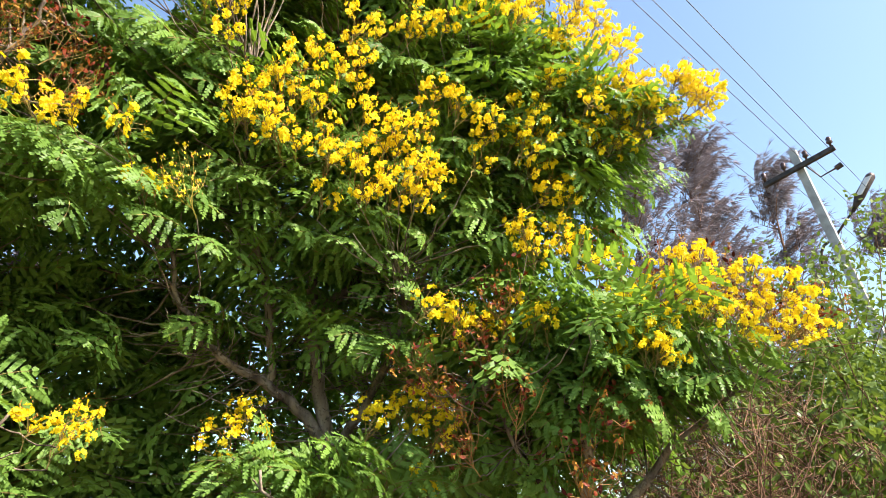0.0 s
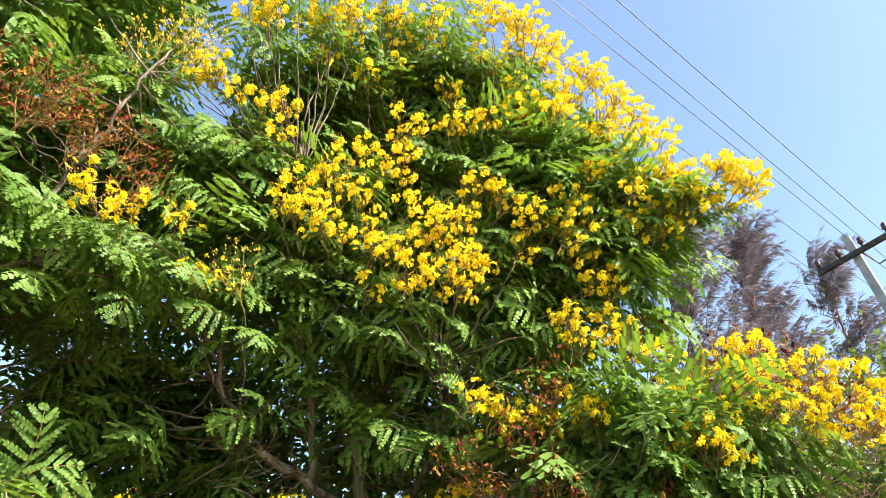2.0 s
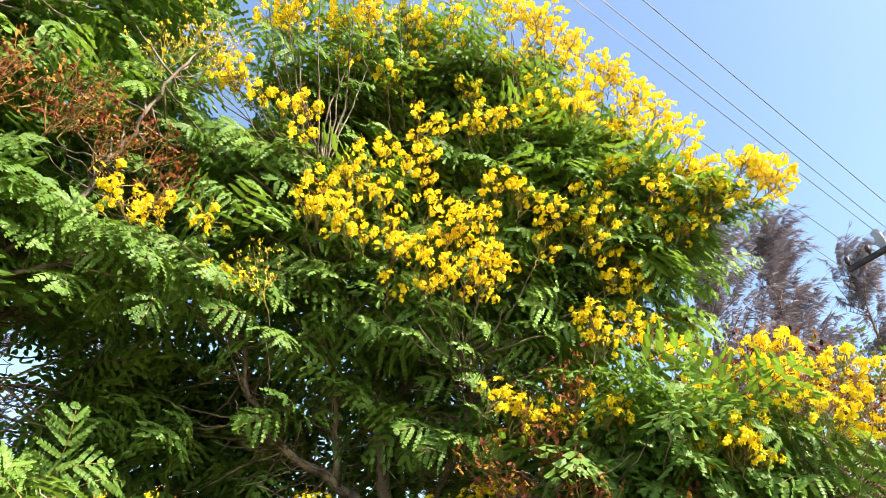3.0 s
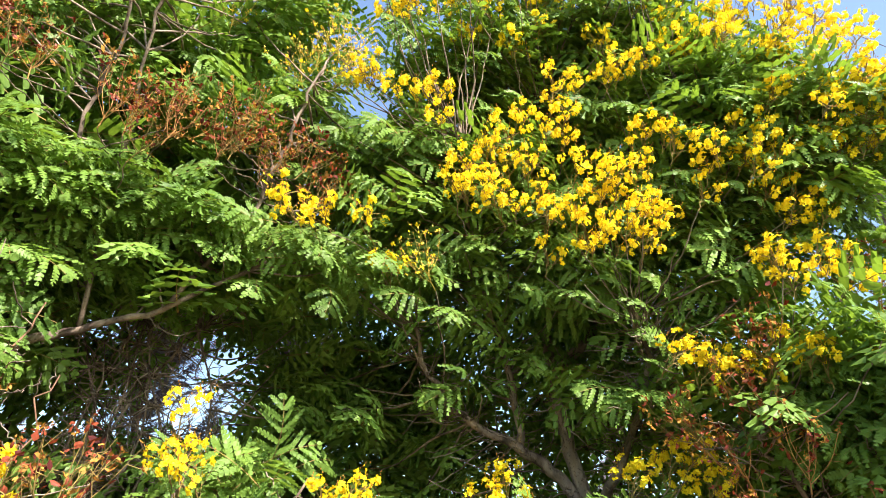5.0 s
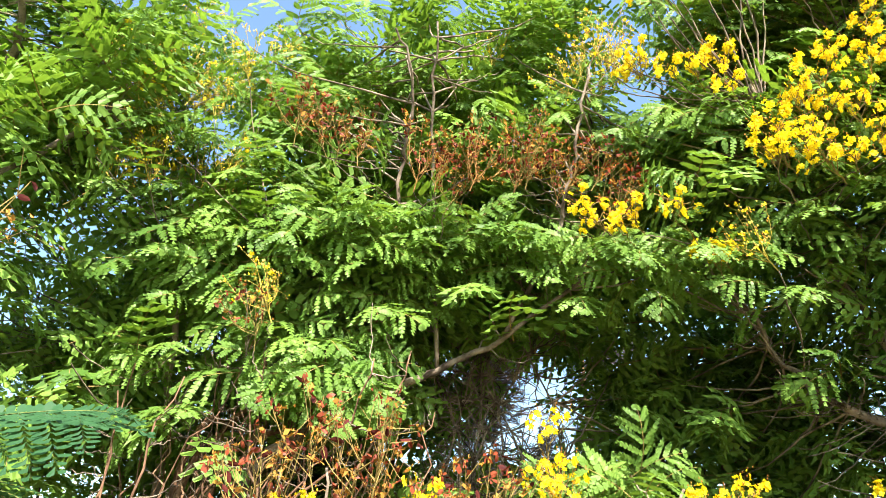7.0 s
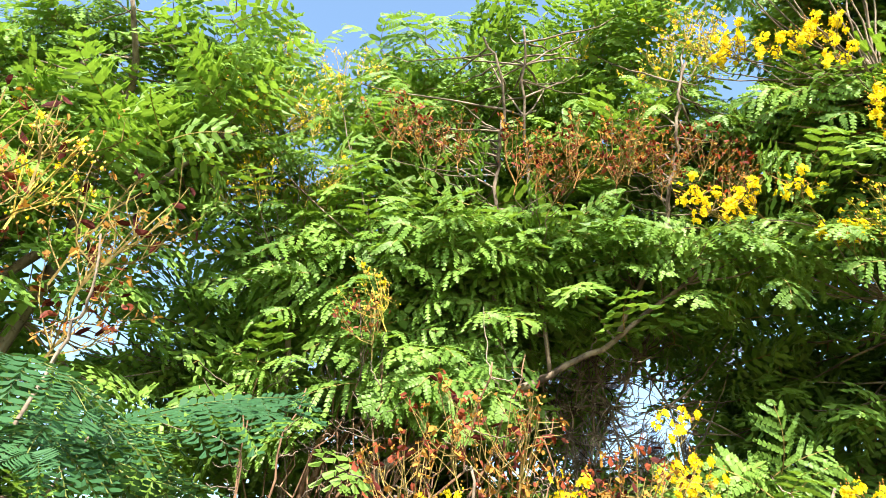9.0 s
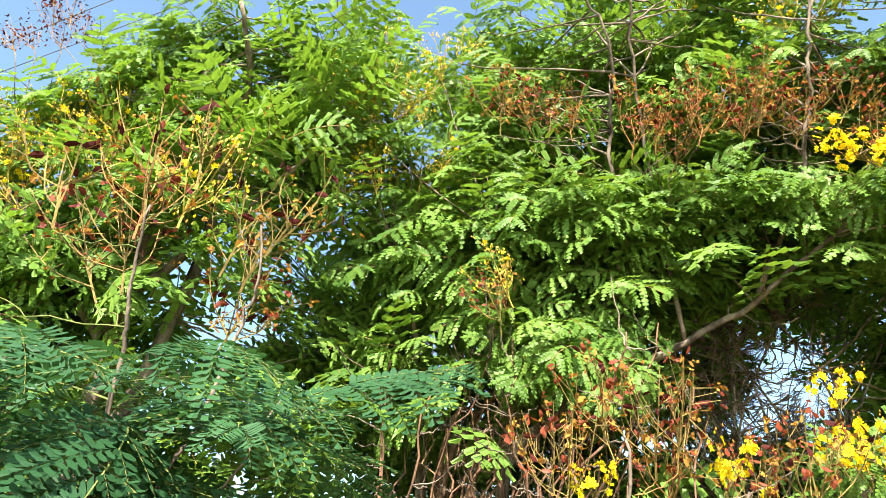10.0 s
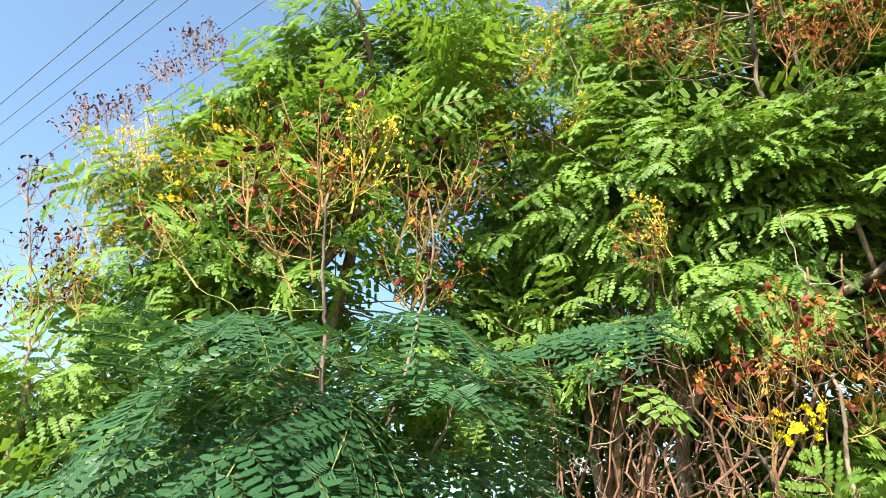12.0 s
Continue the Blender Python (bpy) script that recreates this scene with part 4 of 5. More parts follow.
bough(tree_C, "flower", [(-4.45, 1.69, 3.84), (-3.99, 1.91, 3.7), (-4.59, 1.74, 3.48), (-4.49, 1.76, 3.55), (-4.68, 1.73, 3.28), (-4.2, 1.81, 3.94), (-3.29, 2.75, 4.4), (-2.6, 3.25, 4.59), (-2.45, 3.2, 4.27)])
bough(tree_C, "bud", [(-4.23, 1.79, 3.79), (-4.23, 1.81, 4.17), (-3.93, 2.33, 4.58), (-3.73, 2.37, 4.32), (-3.61, 2.61, 4.58), (-3.43, 2.75, 4.54), (-3.76, 2.15, 4.04), (-4.32, 1.82, 3.61), (-3.94, 1.91, 3.88), (-4.59, 1.6, 3.91), (-4.39, 1.76, 3.69), (-4.52, 1.79, 3.44), (-4.22, 1.91, 3.49), (-4.04, 1.87, 3.99), (-3.83, 1.98, 3.84), (-3.9, 2.1, 4.27), (-3.64, 2.27, 3.93), (-3.59, 2.5, 4.19), (-3.98, 1.97, 3.58), (-4.63, 1.64, 3.62), (-4.35, 1.77, 3.99)])
bough(tree_C, "bud", [(-2.91, 2.93, 4.54), (-2.81, 3.1, 4.6), (-2.64, 3.35, 5.28), (-2.33, 3.26, 5.17), (-2.54, 3.36, 5.11), (-2.18, 3.21, 4.36), (-2.37, 3.22, 4.34), (-2.59, 2.98, 5.49), (-2.03, 3.3, 5.51)])
bough(tree_C, "bud", [(-4.3, 1.75, 4.3), (-4.1, 1.95, 4.2), (-3.95, 2.1, 4.05), (-4.4, 1.65, 4.1), (-3.7, 2.2, 4.25), (-3.5, 2.45, 4.4), (-4.55, 1.6, 4.15), (-2.9, 2.8, 4.9), (-2.6, 3.0, 4.95), (-2.4, 3.0, 4.8)])
bough(tree_C, "sky_pod", [(-4.25, 1.59, 4.78), (-4.18, 1.62, 4.99), (-4.12, 1.69, 5.11), (-4.15, 1.83, 5.09), (-4.2, 1.75, 4.94), (-4.64, 1.36, 4.38), (-4.59, 1.47, 4.43), (-4.67, 1.27, 4.33), (-4.41, 1.5, 4.52), (-4.73, 1.26, 4.22), (-4.3, 1.52, 4.7)])
bough(tree_C, "leaf", [(-3.82, 2.08, 5.35), (-3.58, 2.21, 5.44), (-3.64, 2.43, 5.25), (-3.9, 2.32, 5.24), (-3.97, 2.12, 5.3), (-3.87, 2.45, 5.09), (-4.08, 1.96, 5.21), (-3.82, 2.03, 5.37), (-3.44, 2.03, 5.61), (-4.19, 2.04, 5.13), (-3.98, 2.32, 5.49)])
bough(tree_C, "leaf", [(-4.76, 1.33, 4.08), (-4.71, 1.51, 4.03), (-4.74, 1.43, 3.86), (-4.69, 1.59, 4.12), (-4.88, 1.32, 3.85), (-4.64, 1.57, 3.72), (-4.54, 1.65, 3.91), (-4.83, 1.47, 3.64), (-4.49, 1.67, 3.77), (-4.65, 1.67, 3.55), (-4.45, 1.8, 3.51), (-4.28, 1.96, 3.31), (-4.52, 1.84, 3.24), (-3.97, 1.96, 3.61), (-4.08, 2.06, 3.35), (-3.87, 2.34, 3.2), (-4.19, 2.06, 3.17), (-4.69, 1.71, 3.36), (-3.83, 1.98, 3.84), (-4.62, 1.31, 3.05), (-4.57, 1.46, 3.03), (-4.49, 1.55, 3.16), (-4.64, 1.44, 2.89), (-4.58, 1.63, 2.83), (-4.47, 1.72, 3.03), (-4.38, 1.77, 3.18), (-4.33, 1.96, 3.08), (-4.19, 2.02, 3.31)])
bough(tree_C, "leaf", [(-4.28, 1.71, 4.62), (-4.19, 1.87, 4.54), (-4.32, 1.55, 4.63), (-4.11, 2.09, 4.6), (-4.22, 2.26, 4.94), (-4.22, 1.98, 4.91), (-4.5, 1.72, 4.32), (-4.54, 1.63, 4.42), (-4.21, 1.73, 4.87), (-4.21, 2, 5.02), (-4.32, 1.66, 4.55), (-4.45, 1.65, 4.45), (-4.21, 1.83, 5.05), (-4.19, 2.06, 4.91)])
bough(tree_C, "leaf", [(-2.71, 3, 5.47), (-2.44, 3.01, 5.49), (-2.42, 3.25, 5.27), (-2.22, 3.27, 5), (-2.32, 3.28, 4.67), (-2.6, 3.38, 5.11), (-2, 3.19, 4.46), (-2.62, 3.14, 4.34), (-2.75, 2.96, 4.23), (-2.84, 2.77, 4.06), (-2.61, 2.95, 5.86), (-2.3, 3.19, 5.81)])
bough(tree_C, "leaf", [(-3.39, 2.39, 5.44), (-3.31, 2.59, 5.38), (-3.09, 2.58, 5.49), (-3.16, 2.85, 5.27), (-3.65, 2.7, 5.05), (-3.11, 2.98, 5.06), (-2.96, 3.07, 5.28), (-3.45, 2.95, 5.07)])
bough(tree_C, "inner", [(-4.79, 2.08, 2.98), (-4.62, 2.43, 2.89), (-4.34, 2.77, 3.02), (-4.56, 2.72, 2.46), (-4.92, 2.08, 2.53)])
bough(tree_C, "inner", [(-3.26, 3.23, 3.69), (-3.12, 3.41, 3.61), (-3.22, 3.43, 3.41), (-3.01, 3.65, 3.34), (-3.26, 3.53, 3.13), (-2.89, 3.79, 3.22), (-3.11, 3.7, 3.03), (-3.94, 3.17, 3.16), (-3.5, 3.59, 3.11), (-3.05, 3.87, 3.2), (-3.89, 3.45, 2.61), (-3.29, 3.92, 2.63)])
fill(tree_C, (-3.6, 2.7, 4.0), (1.0, 0.6, 0.8), 34)
fill(tree_C, (-4.3, 2.2, 3.0), (0.7, 0.6, 0.7), 16)
fill(tree_C, (-3.0, 3.6, 2.9), (0.7, 0.4, 0.8), 18)
fill(tree_C, (-3.0, 2.7, 5.0), (0.9, 0.5, 0.6), 20)
fill(tree_C, (-4.1, 2.9, 2.5), (1.1, 0.5, 0.8), 40)
fill(tree_C, (-3.1, 3.9, 3.5), (0.7, 0.3, 0.7), 26)
tree_C.build()

# ---- shrub at the left edge ----
tree_H = Tree("edge_shrub", (-4.3, 1.2, 0), "straggling shrub with thin dark pods and a few yellow flowers", "shrub", heart=(-4.2, 1.3, 1.8), lift=0.2)
tree_H.backed = False
tree_H.push, tree_H.twig_wood = 0.0, STALK
tree_H.limb([(-4.3, 1.2, -0.1), (-4.2, 1.2, 1.2), (-4.1, 1.25, 2.1), (-4.1, 1.15, 2.5)], 0.022, 0.006, "trunk")
tree_H.twig_scale = 0.6
tree_H.limb([(-4.25, 1.2, 0.8), (-4.0, 1.6, 1.8), (-3.8, 1.7, 2.3)], 0.025, 0.008)
tree_H.spray_size = 0.75
bough(tree_H, "flower", [(-4.24, 1.46, 1.81), (-4.26, 1.4, 1.79)])
bough(tree_H, "sky_pod", [(-4.06, 0.96, 3.26), (-4.11, 1.21, 2.98), (-4.17, 1.23, 2.84), (-4.15, 1.09, 2.98)])
bough(tree_H, "leaf", [(-4.01, 1.3, 2.57), (-4.05, 1.31, 2.43), (-3.98, 1.4, 2.54), (-4.07, 1.45, 2.1), (-4, 1.64, 1.99), (-3.87, 1.66, 2.5), (-3.77, 1.75, 2.67)])
bough(tree_H, "leaf", [(-4.15, 1.15, 2.2), (-4.25, 1.3, 2.35), (-4.2, 1.5, 2.2), (-4.05, 1.35, 1.95), (-3.95, 1.55, 1.8), (-3.85, 1.75, 1.95), (-4.1, 1.75, 2.1), (-4.3, 1.05, 1.9), (-3.75, 1.9, 1.75), (-4.15, 1.55, 1.65)])
bough(tree_H, "sky_pod", [(-4.2, 0.85, 3.0), (-4.25, 0.98, 2.75), (-4.3, 1.2, 2.7), (-4.05, 1.3, 2.75)])
fill(tree_H, (-4.4, 1.6, 1.7), (0.5, 0.5, 0.6), 22)
tree_H.build()

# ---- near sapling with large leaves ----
# nothing shades this sapling: its leaf colour carries the shade
tree_D = Tree("near_sapling", (-1.95, 1.3, 0), "young flame tree, large blue-green leaves coloured dark as if shaded, maroon pods above", heart=(-1.85, 1.15, 2.2), fronds=NEAR_FRONDS, lift=0.02, size=1.0)
tree_D.roll, tree_D.backed, tree_D.facing = 0.6, False, np.array((0.15, -0.25, 0.9))
tree_D.tuck, tree_D.push, tree_D.twig_wood = 0.0, 0.0, STALK_GREEN
tree_D.limb([(-1.95, 1.3, -0.1), (-1.93, 1.22, 1.2), (-1.91, 1.15, 1.95), (-1.87, 1.09, 2.14), (-1.84, 1.04, 2.27), (-1.8, 1.0, 2.42)], 0.009, 0.003, "trunk", 0.003)
tree_D.twig_scale = 0.4
tree_D.limb([(-1.92, 1.2, 1.4), (-1.8, 1.35, 1.9), (-1.72, 1.35, 2.2), (-1.66, 1.32, 2.33), (-1.64, 1.26, 2.48)], 0.007, 0.003, "limb", 0.004)
bough(tree_D, "bud", [(-1.85, 1.17, 2.69)])
bough(tree_D, "dry", [(-2, 1.11, 2.49), (-1.8, 1.38, 2.41), (-1.89, 1.13, 2.59)])
bough(tree_D, "pod", [(-2.05, 0.95, 2.58), (-1.92, 1.06, 2.63), (-1.77, 1.13, 2.72), (-1.65, 1.35, 2.61), (-1.78, 1.28, 2.55), (-2.24, 0.85, 2.39), (-2.09, 1.06, 2.41), (-1.70, 1.30, 2.50)])
def stem_fronds(tree, limb, low, high, count, turn, scale):
    """Large leaves set spirally along a stem, the upper ones level, the lower ones drooping."""
    path = tree.limbs[limb][1]
    for k in range(count):
        u = (k + 0.5) / count
        z = low + (high - low) * u
        p = np.array([np.interp(z, path[:, 2], path[:, q]) for q in range(3)])
        a, rise = turn + 2.4 * k + rng.normal(0, 0.15), -0.35 + 0.62 * u + rng.normal(0, 0.10)
        fr = frame_of((math.cos(a) * math.cos(rise), math.sin(a) * math.cos(rise), math.sin(rise)), tree.facing)
        roll = rng.normal(0, 0.28)
        y, z = fr[:, 1] * math.cos(roll) + fr[:, 2] * math.sin(roll), fr[:, 2] * math.cos(roll) - fr[:, 1] * math.sin(roll)
        m = np.eye(4)
        m[:3, :3] = np.stack([fr[:, 0], y, z], 1) * scale * rng.uniform(0.85, 1.15)
        m[:3, 3] = p
        tree.leaves.append((tree.fronds[rng.integers(len(tree.fronds))], m))


tree_D.limb([(-1.93, 1.22, 1.2), (-2.15, 1.12, 1.6), (-2.4, 1.02, 1.85), (-2.5, 1.0, 1.98)], 0.007, 0.003, "limb", 0.004)
tree_D.limb([(-1.92, 1.2, 1.3), (-1.75, 1.4, 1.7), (-1.66, 1.52, 2.02)], 0.006, 0.003, "limb", 0.004)
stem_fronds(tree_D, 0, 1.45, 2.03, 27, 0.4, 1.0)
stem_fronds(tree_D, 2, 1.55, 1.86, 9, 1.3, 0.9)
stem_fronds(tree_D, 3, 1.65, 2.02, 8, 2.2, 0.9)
tree_D.build()

# ---- fruiting shrub ----
tree_E = Tree("fruiting_shrub", (-0.9, 2.75, 0), "small bare-stalked shrub full of rusty pods and dried flowers", "shrub", heart=(-0.9, 2.75, 1.2), lift=0.3)
tree_E.twig_scale, tree_E.backed, tree_E.push, tree_E.twig_wood = 0.5, False, 0.0, STALK_BROWN
tree_E.limb([(-0.9, 2.75, -0.1), (-0.86, 2.65, 1.0), (-0.82, 2.56, 1.8), (-0.8, 2.5, 2.1)], 0.014, 0.005, "trunk")
tree_E.limb([(-0.88, 2.7, 0.8), (-1.05, 2.6, 1.5), (-1.1, 2.5, 2.0)], 0.016, 0.006)
tree_E.limb([(-0.87, 2.68, 0.9), (-0.6, 2.65, 1.5), (-0.4, 2.6, 1.9)], 0.016, 0.006)
bough(tree_E, "flower", [(-0.93, 2.56, 1.96), (-0.43, 2.69, 2)])
bough(tree_E, "dry", [(-0.89, 2.51, 2.26), (-0.65, 2.58, 2.24), (-1.01, 2.51, 2.05), (-0.41, 2.68, 2.02), (-0.22, 2.7, 2.05), (-0.69, 2.71, 2.06)])
bough(tree_E, "pod", [(-1.07, 2.49, 2.08), (-0.73, 2.59, 2.16)])
bough(tree_E, "leaf", [(-0.73, 2.86, 1.85), (-0.67, 2.86, 1.81)])
tree_E.build()

# ---- sapling under the gap ----
tree_F = Tree("small_flowering_sapling", (0.35, 4.2, 0), "small flame tree with light green leaves and yellow flowers", heart=(0.5, 4.2, 1.7), lift=0.25)
tree_F.limb([(0.35, 4.2, -0.1), (0.25, 4.05, 1.2), (0.19, 3.96, 2.1), (0.23, 3.9, 2.4)], 0.03, 0.008, "trunk")
tree_F.limb([(0.27, 4.08, 1.0), (0.6, 3.95, 1.8), (0.9, 3.85, 2.25)], 0.02, 0.007)
tree_F.backed, tree_F.count = False, 4
bough(tree_F, "flower", [(0.21, 3.79, 2.51), (0.25, 3.84, 2.26), (0.32, 3.84, 2.18), (0.19, 3.84, 2.24), (0.9, 3.75, 2.18), (1.11, 3.69, 2.19), (1.07, 3.72, 2.1)])
bough(tree_F, "leaf", [(-0.01, 3.91, 2.45), (0.23, 3.92, 2.39), (0.5, 3.88, 2.45), (0.74, 3.83, 2.47), (0.99, 3.8, 2.36), (0.46, 3.93, 2.16)])
tree_F.build()


# ---- understory behind the trees ----
for x, y, z, rx, ry, rz, count in ((-4.9, 3.4, 1.8, 0.9, 0.5, 1.3, 44), (-3.5, 4.7, 2.0, 0.9, 0.4, 1.5, 46), (-2.2, 5.2, 2.0, 0.9, 0.4, 1.6, 70), (-1.0, 5.6, 1.6, 0.8, 0.4, 1.3, 56),
                                   (0.3, 5.7, 1.35, 0.9, 0.4, 1.15, 64), (1.7, 5.5, 2.5, 0.8, 0.4, 1.6, 70), (2.7, 5.3, 2.4, 0.9, 0.4, 1.6, 60), (3.9, 4.6, 2.3, 0.9, 0.5, 1.5, 56), (4.9, 3.5, 2.1, 0.8, 0.5, 1.3, 44),
                                   (-5.7, 2.0, 1.6, 0.9, 0.7, 1.2, 40), (-5.4, 0.7, 1.4, 0.8, 0.7, 1.1, 36), (-3.2, 2.2, 1.2, 0.7, 0.5, 0.9, 30), (-2.4, 5.6, 4.6, 0.9, 0.4, 1.1, 40), (1.4, 5.6, 4.7, 0.8, 0.4, 1.0, 34), (-1.2, 5.3, 5.6, 0.9, 0.4, 0.8, 26), (-0.45, 5.9, 1.7, 0.6, 0.3, 1.05, 50), (0.9, 6.0, 1.6, 0.6, 0.3, 1.1, 40)):
    shrub = Tree("understory_shrub", (x, y, 0), "dense dark green understory shrub in the trees' shade", "shrub", heart=(x, y, z), lift=0.2)
    shrub.root["group"] = "understory shrubs"
    shrub.size = 1.25
    for k in range(4):
        a = rng.uniform(0, 6.28)
        shrub.limb([(x, y, -0.1), (x + 0.2 * math.cos(a), y + 0.15 * math.sin(a), z * 0.6), (x + rx * 0.6 * math.cos(a), y + ry * 0.6 * math.sin(a), z + rz * 0.6)], 0.03, 0.008, "stem")
    fill(shrub, (x, y, z), (rx, ry, rz), count, COARSE)
    shrub.build(0)

# ---- far casuarinas ----
def plume_shape(seed):
    """A rising plume: a thin twig with tufts of fine needles that all lean one way."""
    r = np.random.default_rng(seed)
    me = Mesher()
    path = bent([(0, 0, 0), (0.10, 0.02, 0.30), (0.22, 0, 0.58), (0.42, 0.03, 0.82)], 5)
    tube(me, path, (0.006, 0.002), 3, 1, False)
    for k in range(16):
        root = path[2 + int(r.uniform(0, 1) * (len(path) - 3))]
        lean = np.array((r.uniform(0.5, 1.0), r.normal(0, 0.45), r.uniform(-0.1, 0.5)))
        for q in range(7):
            d = lean + r.normal(0, 0.13, 3) - (0, 0, 0.05 * q)
            d *= r.uniform(0.10, 0.21) / np.linalg.norm(d)
            p = root + r.normal(0, 0.012, 3)
            w = np.cross(d, r.normal(0, 1, 3))
            w *= 0.0058 / np.linalg.norm(w)
            me.add([p - w, p + w, p + d], [(0, 1, 2)], 0)
    return me.mesh("plume", (NEEDLE, BARK_DRY))


PLUMES = [plume_shape(i) for i in range(3)]


def pine(x, y, height, spread, plumes, seed):
    """A feathery tree: straight trunk, rising limbs, plumes along them."""
    r = np.random.default_rng(seed)
    root = tagged(new("casuarina_tree"), "feathery grey-green casuarina tree behind the flowering trees", "tree", "casuarina trees")
    root.location = (x, y, 0)
    me = Mesher()
    tube(me, bent([(0, 0, -0.2), (0.05, 0.03, height * 0.4), (-0.05, 0, height * 0.7), (0, 0, height * 0.92)], 6), (0.07, 0.008), 7)
    part("trunk", me.mesh("trunk", (BARK_DRY,), True), root)
    me = Mesher()
    ends = []
    for k in range(plumes // 6):
        z = height * r.uniform(0.18, 0.97)
        a, far = r.uniform(0, 6.28), spread * (1.05 - z / height) * r.uniform(0.5, 1.1) + 0.15
        way = np.array((math.cos(a), math.sin(a), 0))
        path = bent([(0, 0, z), way * far * 0.5 + (0, 0, z + far * 0.35), way * far + (0, 0, z + far * 0.75)], 4)
        tube(me, path, (0.012, 0.004), 4, 0, False)
        for q in range(6):
            ends.append(path[min(len(path) - 1, 2 + q)])
    part("limb_work", me.mesh("limb_work", (BARK_DRY,), True), root, "thin grey limbs", "stuff")
    me = Mesher()
    for p in ends:
        v, f, k = PLUME_ARRAYS[r.integers(3)]
        turn = np.array(Euler((r.normal(0, 0.3), r.normal(0.05, 0.28), -0.7 + r.normal(0, 0.55))).to_matrix())
        v = v @ turn.T * r.uniform(0.7, 1.2) + p
        me.v.append(v)
        me.f += [tuple(i + me.n for i in face) for face in f]
        me.m += k
        me.n += len(v)
    part("needles", me.mesh("needles", (NEEDLE, BARK_DRY)), root, "fine drooping grey-green needles", "stuff")


PLUME_ARRAYS = [mesh_arrays(me) for me in PLUMES]
pine(8.6, 4.4, 7.9, 1.5, 420, 1)
pine(10.2, 4.1, 7.9, 1.5, 380, 2)
pine(11.6, 3.3, 7.6, 1.3, 190, 3)
pine(13.4, 2.2, 7.6, 1.3, 130, 9)
pine(6.4, 8.6, 7.6, 2.0, 60, 4)
pine(-2.4, 9.4, 8.0, 2.2, 100, 7)
pine(-5.0, 8.8, 7.5, 2.2, 90, 8)
pine(-0.4, 7.2, 5.4, 1.2, 200, 10)
pine(0.9, 7.6, 5.6, 1.2, 140, 11)


# ---- bushes on the right ----
def bush(x, y, height, reach, leaves, seed, label, dry=0):
    """A loose thicket: thin stems, broad leaves and dry stalks."""
    r = np.random.default_rng(seed)
    root = tagged(new("roadside_bush"), label, "bush", "bushes by the pole")
    root.location = (x, y, 0)
    stems, foliage, stalks = Mesher(), Mesher(), Mesher()
    tips = []
    for k in range(26):
        a, far = r.uniform(0, 6.28), reach * math.sqrt(r.uniform(0, 1))
        top = np.array((far * math.cos(a), far * math.sin(a), height * r.uniform(0.55, 1.0) * (1 - 0.25 * (far / reach) ** 2)))
        path = bent([top * (0.2, 0.2, 0) - (0, 0, 0.1), top * (0.6, 0.6, 0.5) + r.normal(0, 0.1, 3), top], 5, 0.01)
        tube(stems, path, (0.014, 0.004), 4, 0, False)
        tips += [path[j] for j in range(4, len(path))]
    for k in range(leaves):
        c = tips[r.integers(len(tips))] + r.normal(0, 0.13, 3)
        d = r.normal(0, 1, 3) + (0, 0, 0.2)
        fr = frame_of(d, r.normal(0, 1, 3))
        s = r.uniform(0.045, 0.085)
        foliage.add([c, c + s * (0.5 * fr[:, 0] + 0.3 * fr[:, 1]), c + s * fr[:, 0] + 0.1 * s * fr[:, 2], c + s * (0.5 * fr[:, 0] - 0.3 * fr[:, 1])], [(0, 1, 2, 3)])
    for k in range(dry):
        p = tips[r.integers(len(tips))] + r.normal(0, 0.15, 3)
        q = p + r.normal(0, 0.30, 3) + (0, 0, 0.05)
        tube(stalks, bent([p, p * 0.66 + q * 0.34 + r.normal(0, 0.09, 3), p * 0.34 + q * 0.66 + r.normal(0, 0.09, 3), q], 2), (0.0045, 0.0018), 3, 0, False)
    part("stem_work", stems.mesh("stem_work", (BARK_DRY,), True), root, "thin brown stems", "stuff")
    if leaves:
        part("foliage", foliage.mesh("foliage", (BUSH_LEAF,)), root, "small light green leaves", "stuff")
    if dry:
        part("stalk_tangle", stalks.mesh("stalk_tangle", (BARK_DRY,), True), root, "tangled dry brown stalks", "stuff")


bush(6.2, 0.95, 3.6, 1.2, 14000, 1, "light green thicket threaded with dry stalks", 160)
bush(7.3, 1.5, 4.7, 1.1, 20000, 2, "light green thicket threaded with dry stalks", 160)
bush(7.0, 2.7, 4.6, 1.0, 9000, 6, "light green thicket threaded with dry stalks", 300)
bush(5.6, 2.5, 3.9, 0.9, 3500, 3, "brown dried-out thicket of tangled stalks", 900)
bush(4.7, 1.55, 2.2, 0.75, 1500, 4, "brown dried-out thicket of tangled stalks", 1300)
bush(5.3, 0.5, 2.9, 0.9, 9000, 5, "light green thicket threaded with dry stalks", 200)


# ---- power line ----
pole = tagged(new("utility_pole"), "grey concrete power pole with a dark steel crossarm", "utility pole")
pole.location = (9.36, 1.35, 0)


def box(me, corners_low, corners_high):
    """A solid between a lower and an upper ring of four corners."""
    me.add(list(corners_low) + list(corners_high), [(0, 1, 5, 4), (1, 2, 6, 5), (2, 3, 7, 6), (3, 0, 4, 7), (4, 5, 6, 7), (3, 2, 1, 0)])


def ring(x, y, z, wide, deep):
    return [np.array(p) for p in ((x - deep, y - wide, z), (x + deep, y - wide, z), (x + deep, y + wide, z), (x - deep, y + wide, z))]


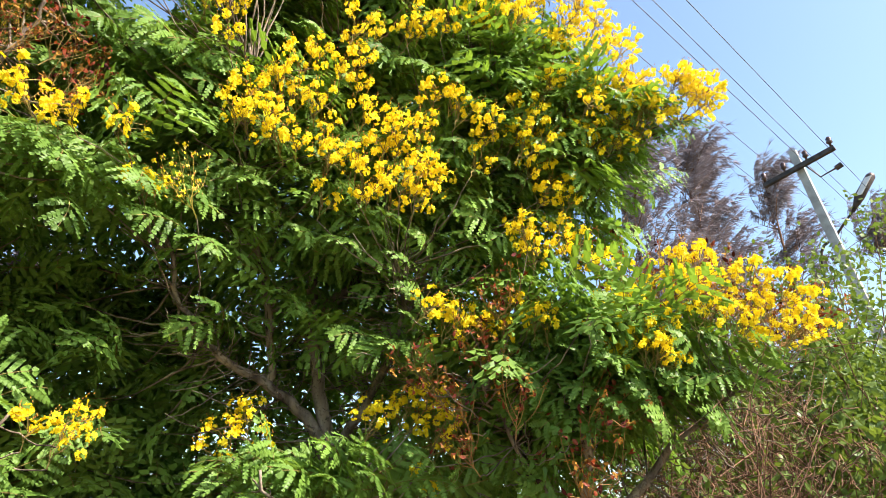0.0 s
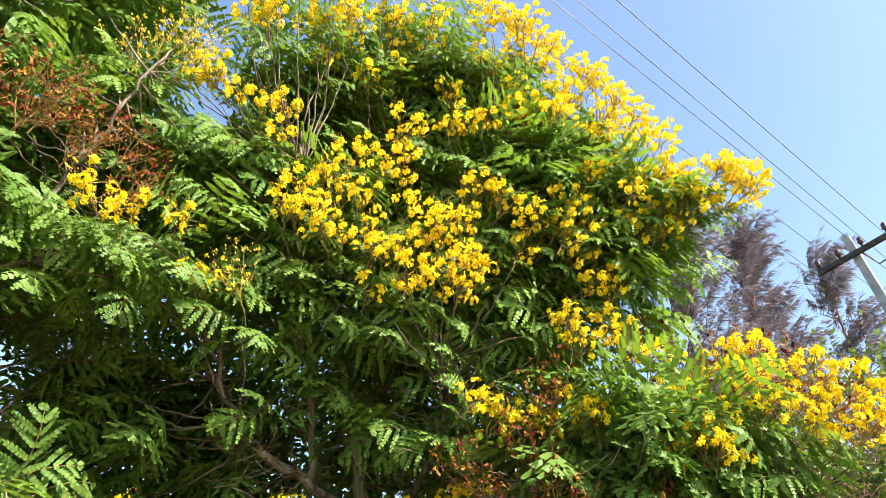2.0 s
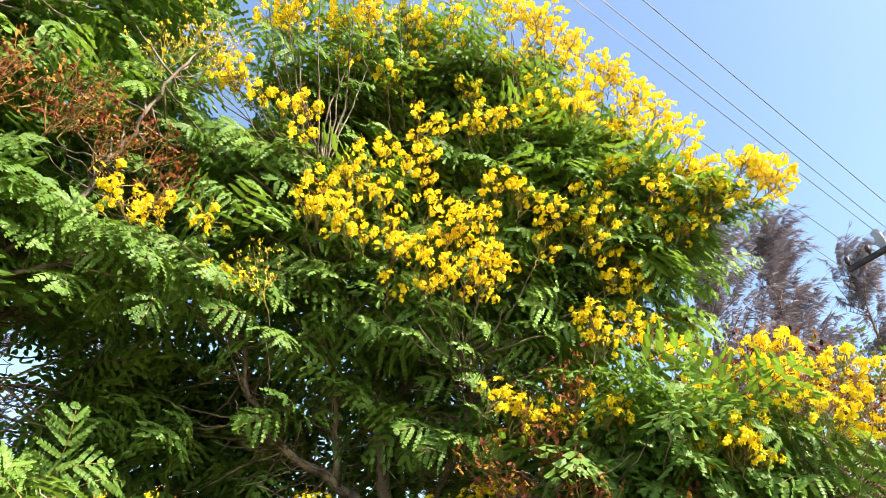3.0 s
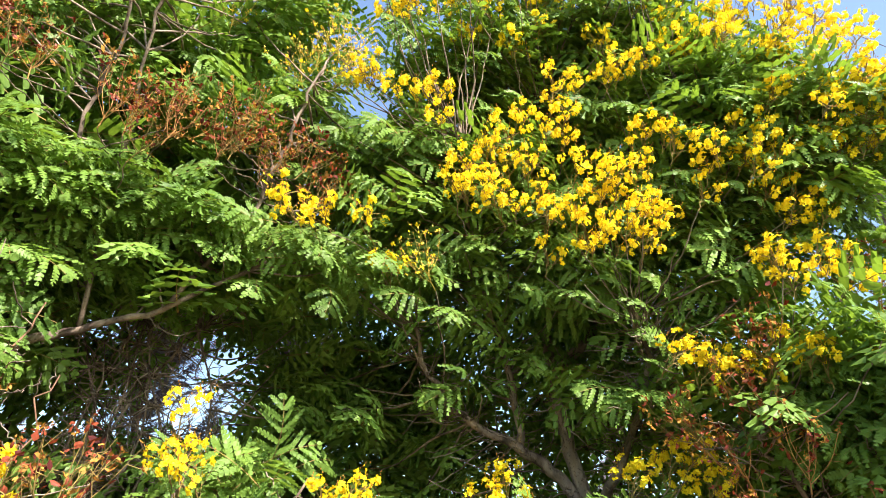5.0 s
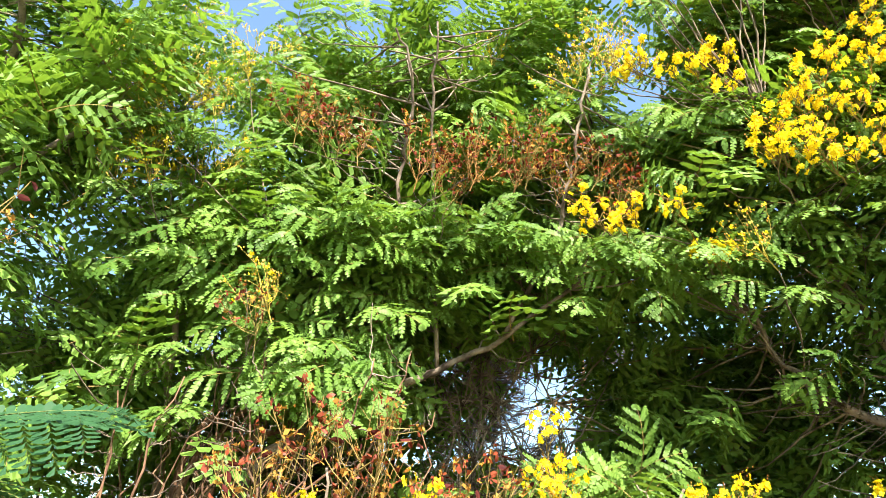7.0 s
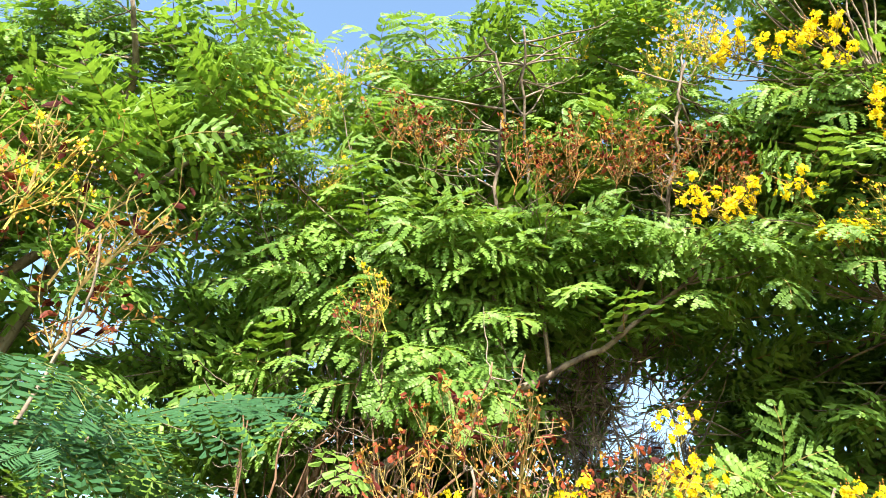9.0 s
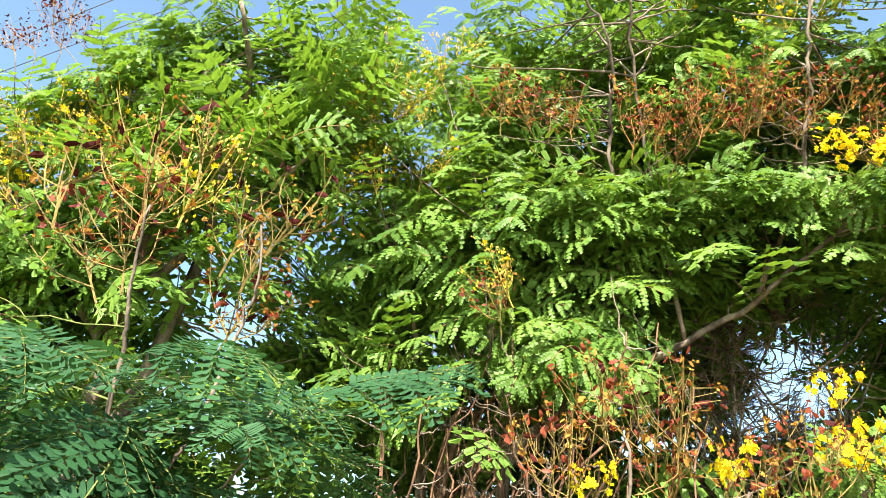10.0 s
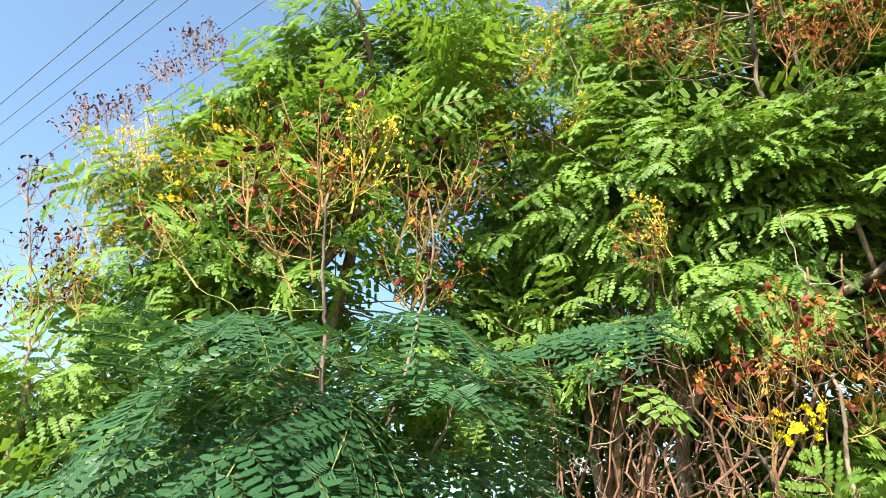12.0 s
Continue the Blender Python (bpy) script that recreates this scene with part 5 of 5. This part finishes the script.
me = Mesher()
box(me, ring(0, -0.05, -0.5, 0.09, 0.07), ring(0, 0.83, 6.62, 0.05, 0.04))
part("post", me.mesh("post", (concrete,)), pole, "tapered grey concrete post, leaning a little")
me = Mesher()
tube(me, [(-0.10, 1.29, 6.20), (-0.10, 0.29, 6.37)], (0.045, 0.045), 4)
crossarm = part("crossarm", me.mesh("crossarm", (steel,)), pole, "dark steel crossarm")
for y, z in ((1.26, 6.21), (0.97, 6.26), (0.66, 6.31), (0.33, 6.37)):
    me = Mesher()
    z += 0.03
    tube(me, [(-0.10, y, z), (-0.10, y, z + 0.05), (-0.10, y, z + 0.07), (-0.10, y, z + 0.10), (-0.10, y, z + 0.13), (-0.10, y, z + 0.16)], (0.012, 0.02, 0.045, 0.03, 0.04, 0.02), 9)
    part("insulator", me.mesh("insulator", (porcelain,), True), crossarm, "brown porcelain insulator")
me = Mesher()
tube(me, [(-0.08, 0.70, 6.28), (-0.08, 0.56, 6.03), (-0.08, 0.33, 6.08)], (0.012, 0.012, 0.012), 5)
tube(me, [(-0.08, 0.36, 6.07), (-0.08, 0.27, 6.10)], (0.04, 0.04), 8)
part("bracket", me.mesh("bracket", (steel,)), pole, "bent steel service bracket")


def wire(y, slope, z=6.40, thick=0.0045):
    """One taut wire over the crossarm, past the trees and on beyond the pole."""
    me = Mesher()
    tube(me, np.linspace((-40.0, y - 49.26 * slope, z), (60.0, y + 50.74 * slope, z), 24), (thick, thick), 5)
    tagged(new("power_line", me.mesh("power_line", (wire_metal,), True)), "thin overhead wire running past the pole above the trees", "wire", "overhead wires")


for y, slope in ((1.71, 0.0135), (1.95, 0.0173), (2.07, 0.0135), (2.44, 0.0090), (2.77, 0.0133)):
    wire(y, slope)

lamp = tagged(new("street_lamp"), "grey street lamp head on a thin arm", "street lamp")
lamp.location = (11.0, 2.6, 0)
me = Mesher()
tube(me, bent([(0, 0.1, -0.3), (0, 0.08, 3.0), (0, 0.05, 5.4), (0, -0.25, 5.8), (-0.02, -0.60, 6.13)], 5), (0.03, 0.018), 8)
part("arm", me.mesh("arm", (steel,), True), lamp, "thin dark steel arm")
me = Mesher()
tube(me, [(-0.02, -0.58, 6.10), (-0.02, -0.65, 6.20), (-0.02, -0.72, 6.30), (0.02, -0.95, 6.60), (0.02, -0.98, 6.64)], (0.025, 0.045, 0.075, 0.07, 0.035), 10)
housing = part("housing", me.mesh("housing", (steel,), True), lamp, "dark lamp housing")
me = Mesher()
box(me, ring(-0.09, -0.74, 6.31, 0.045, 0.008), ring(-0.06, -0.93, 6.57, 0.045, 0.008))
part("diffuser", me.mesh("diffuser", (lamp_glass,)), housing, "pale lamp glass")

# ---- far woods ----
me = Mesher()
r = np.random.default_rng(77)
for k in range(26000):
    a = r.uniform(-1.75, 1.75)
    far = r.uniform(20, 30)
    top = 6.0 + 1.3 * noise.noise((a * 5, 0, 3)) + 0.8 * noise.noise((a * 17, 0, 9))
    c = np.array((far * math.sin(a), far * math.cos(a), top * r.uniform(0, 1) ** 0.7))
    fr = frame_of(r.normal(0, 1, 3))
    s = r.uniform(0.12, 0.34)
    me.add([c, c + s * (0.5 * fr[:, 0] + 0.3 * fr[:, 1]), c + s * fr[:, 0], c + s * (0.5 * fr[:, 0] - 0.3 * fr[:, 1])], [(0, 1, 2, 3)])
tagged(new("far_woods", me.mesh("far_woods", (BUSH_LEAF,))), "distant line of green scrub and low trees", "woods", kind="stuff")
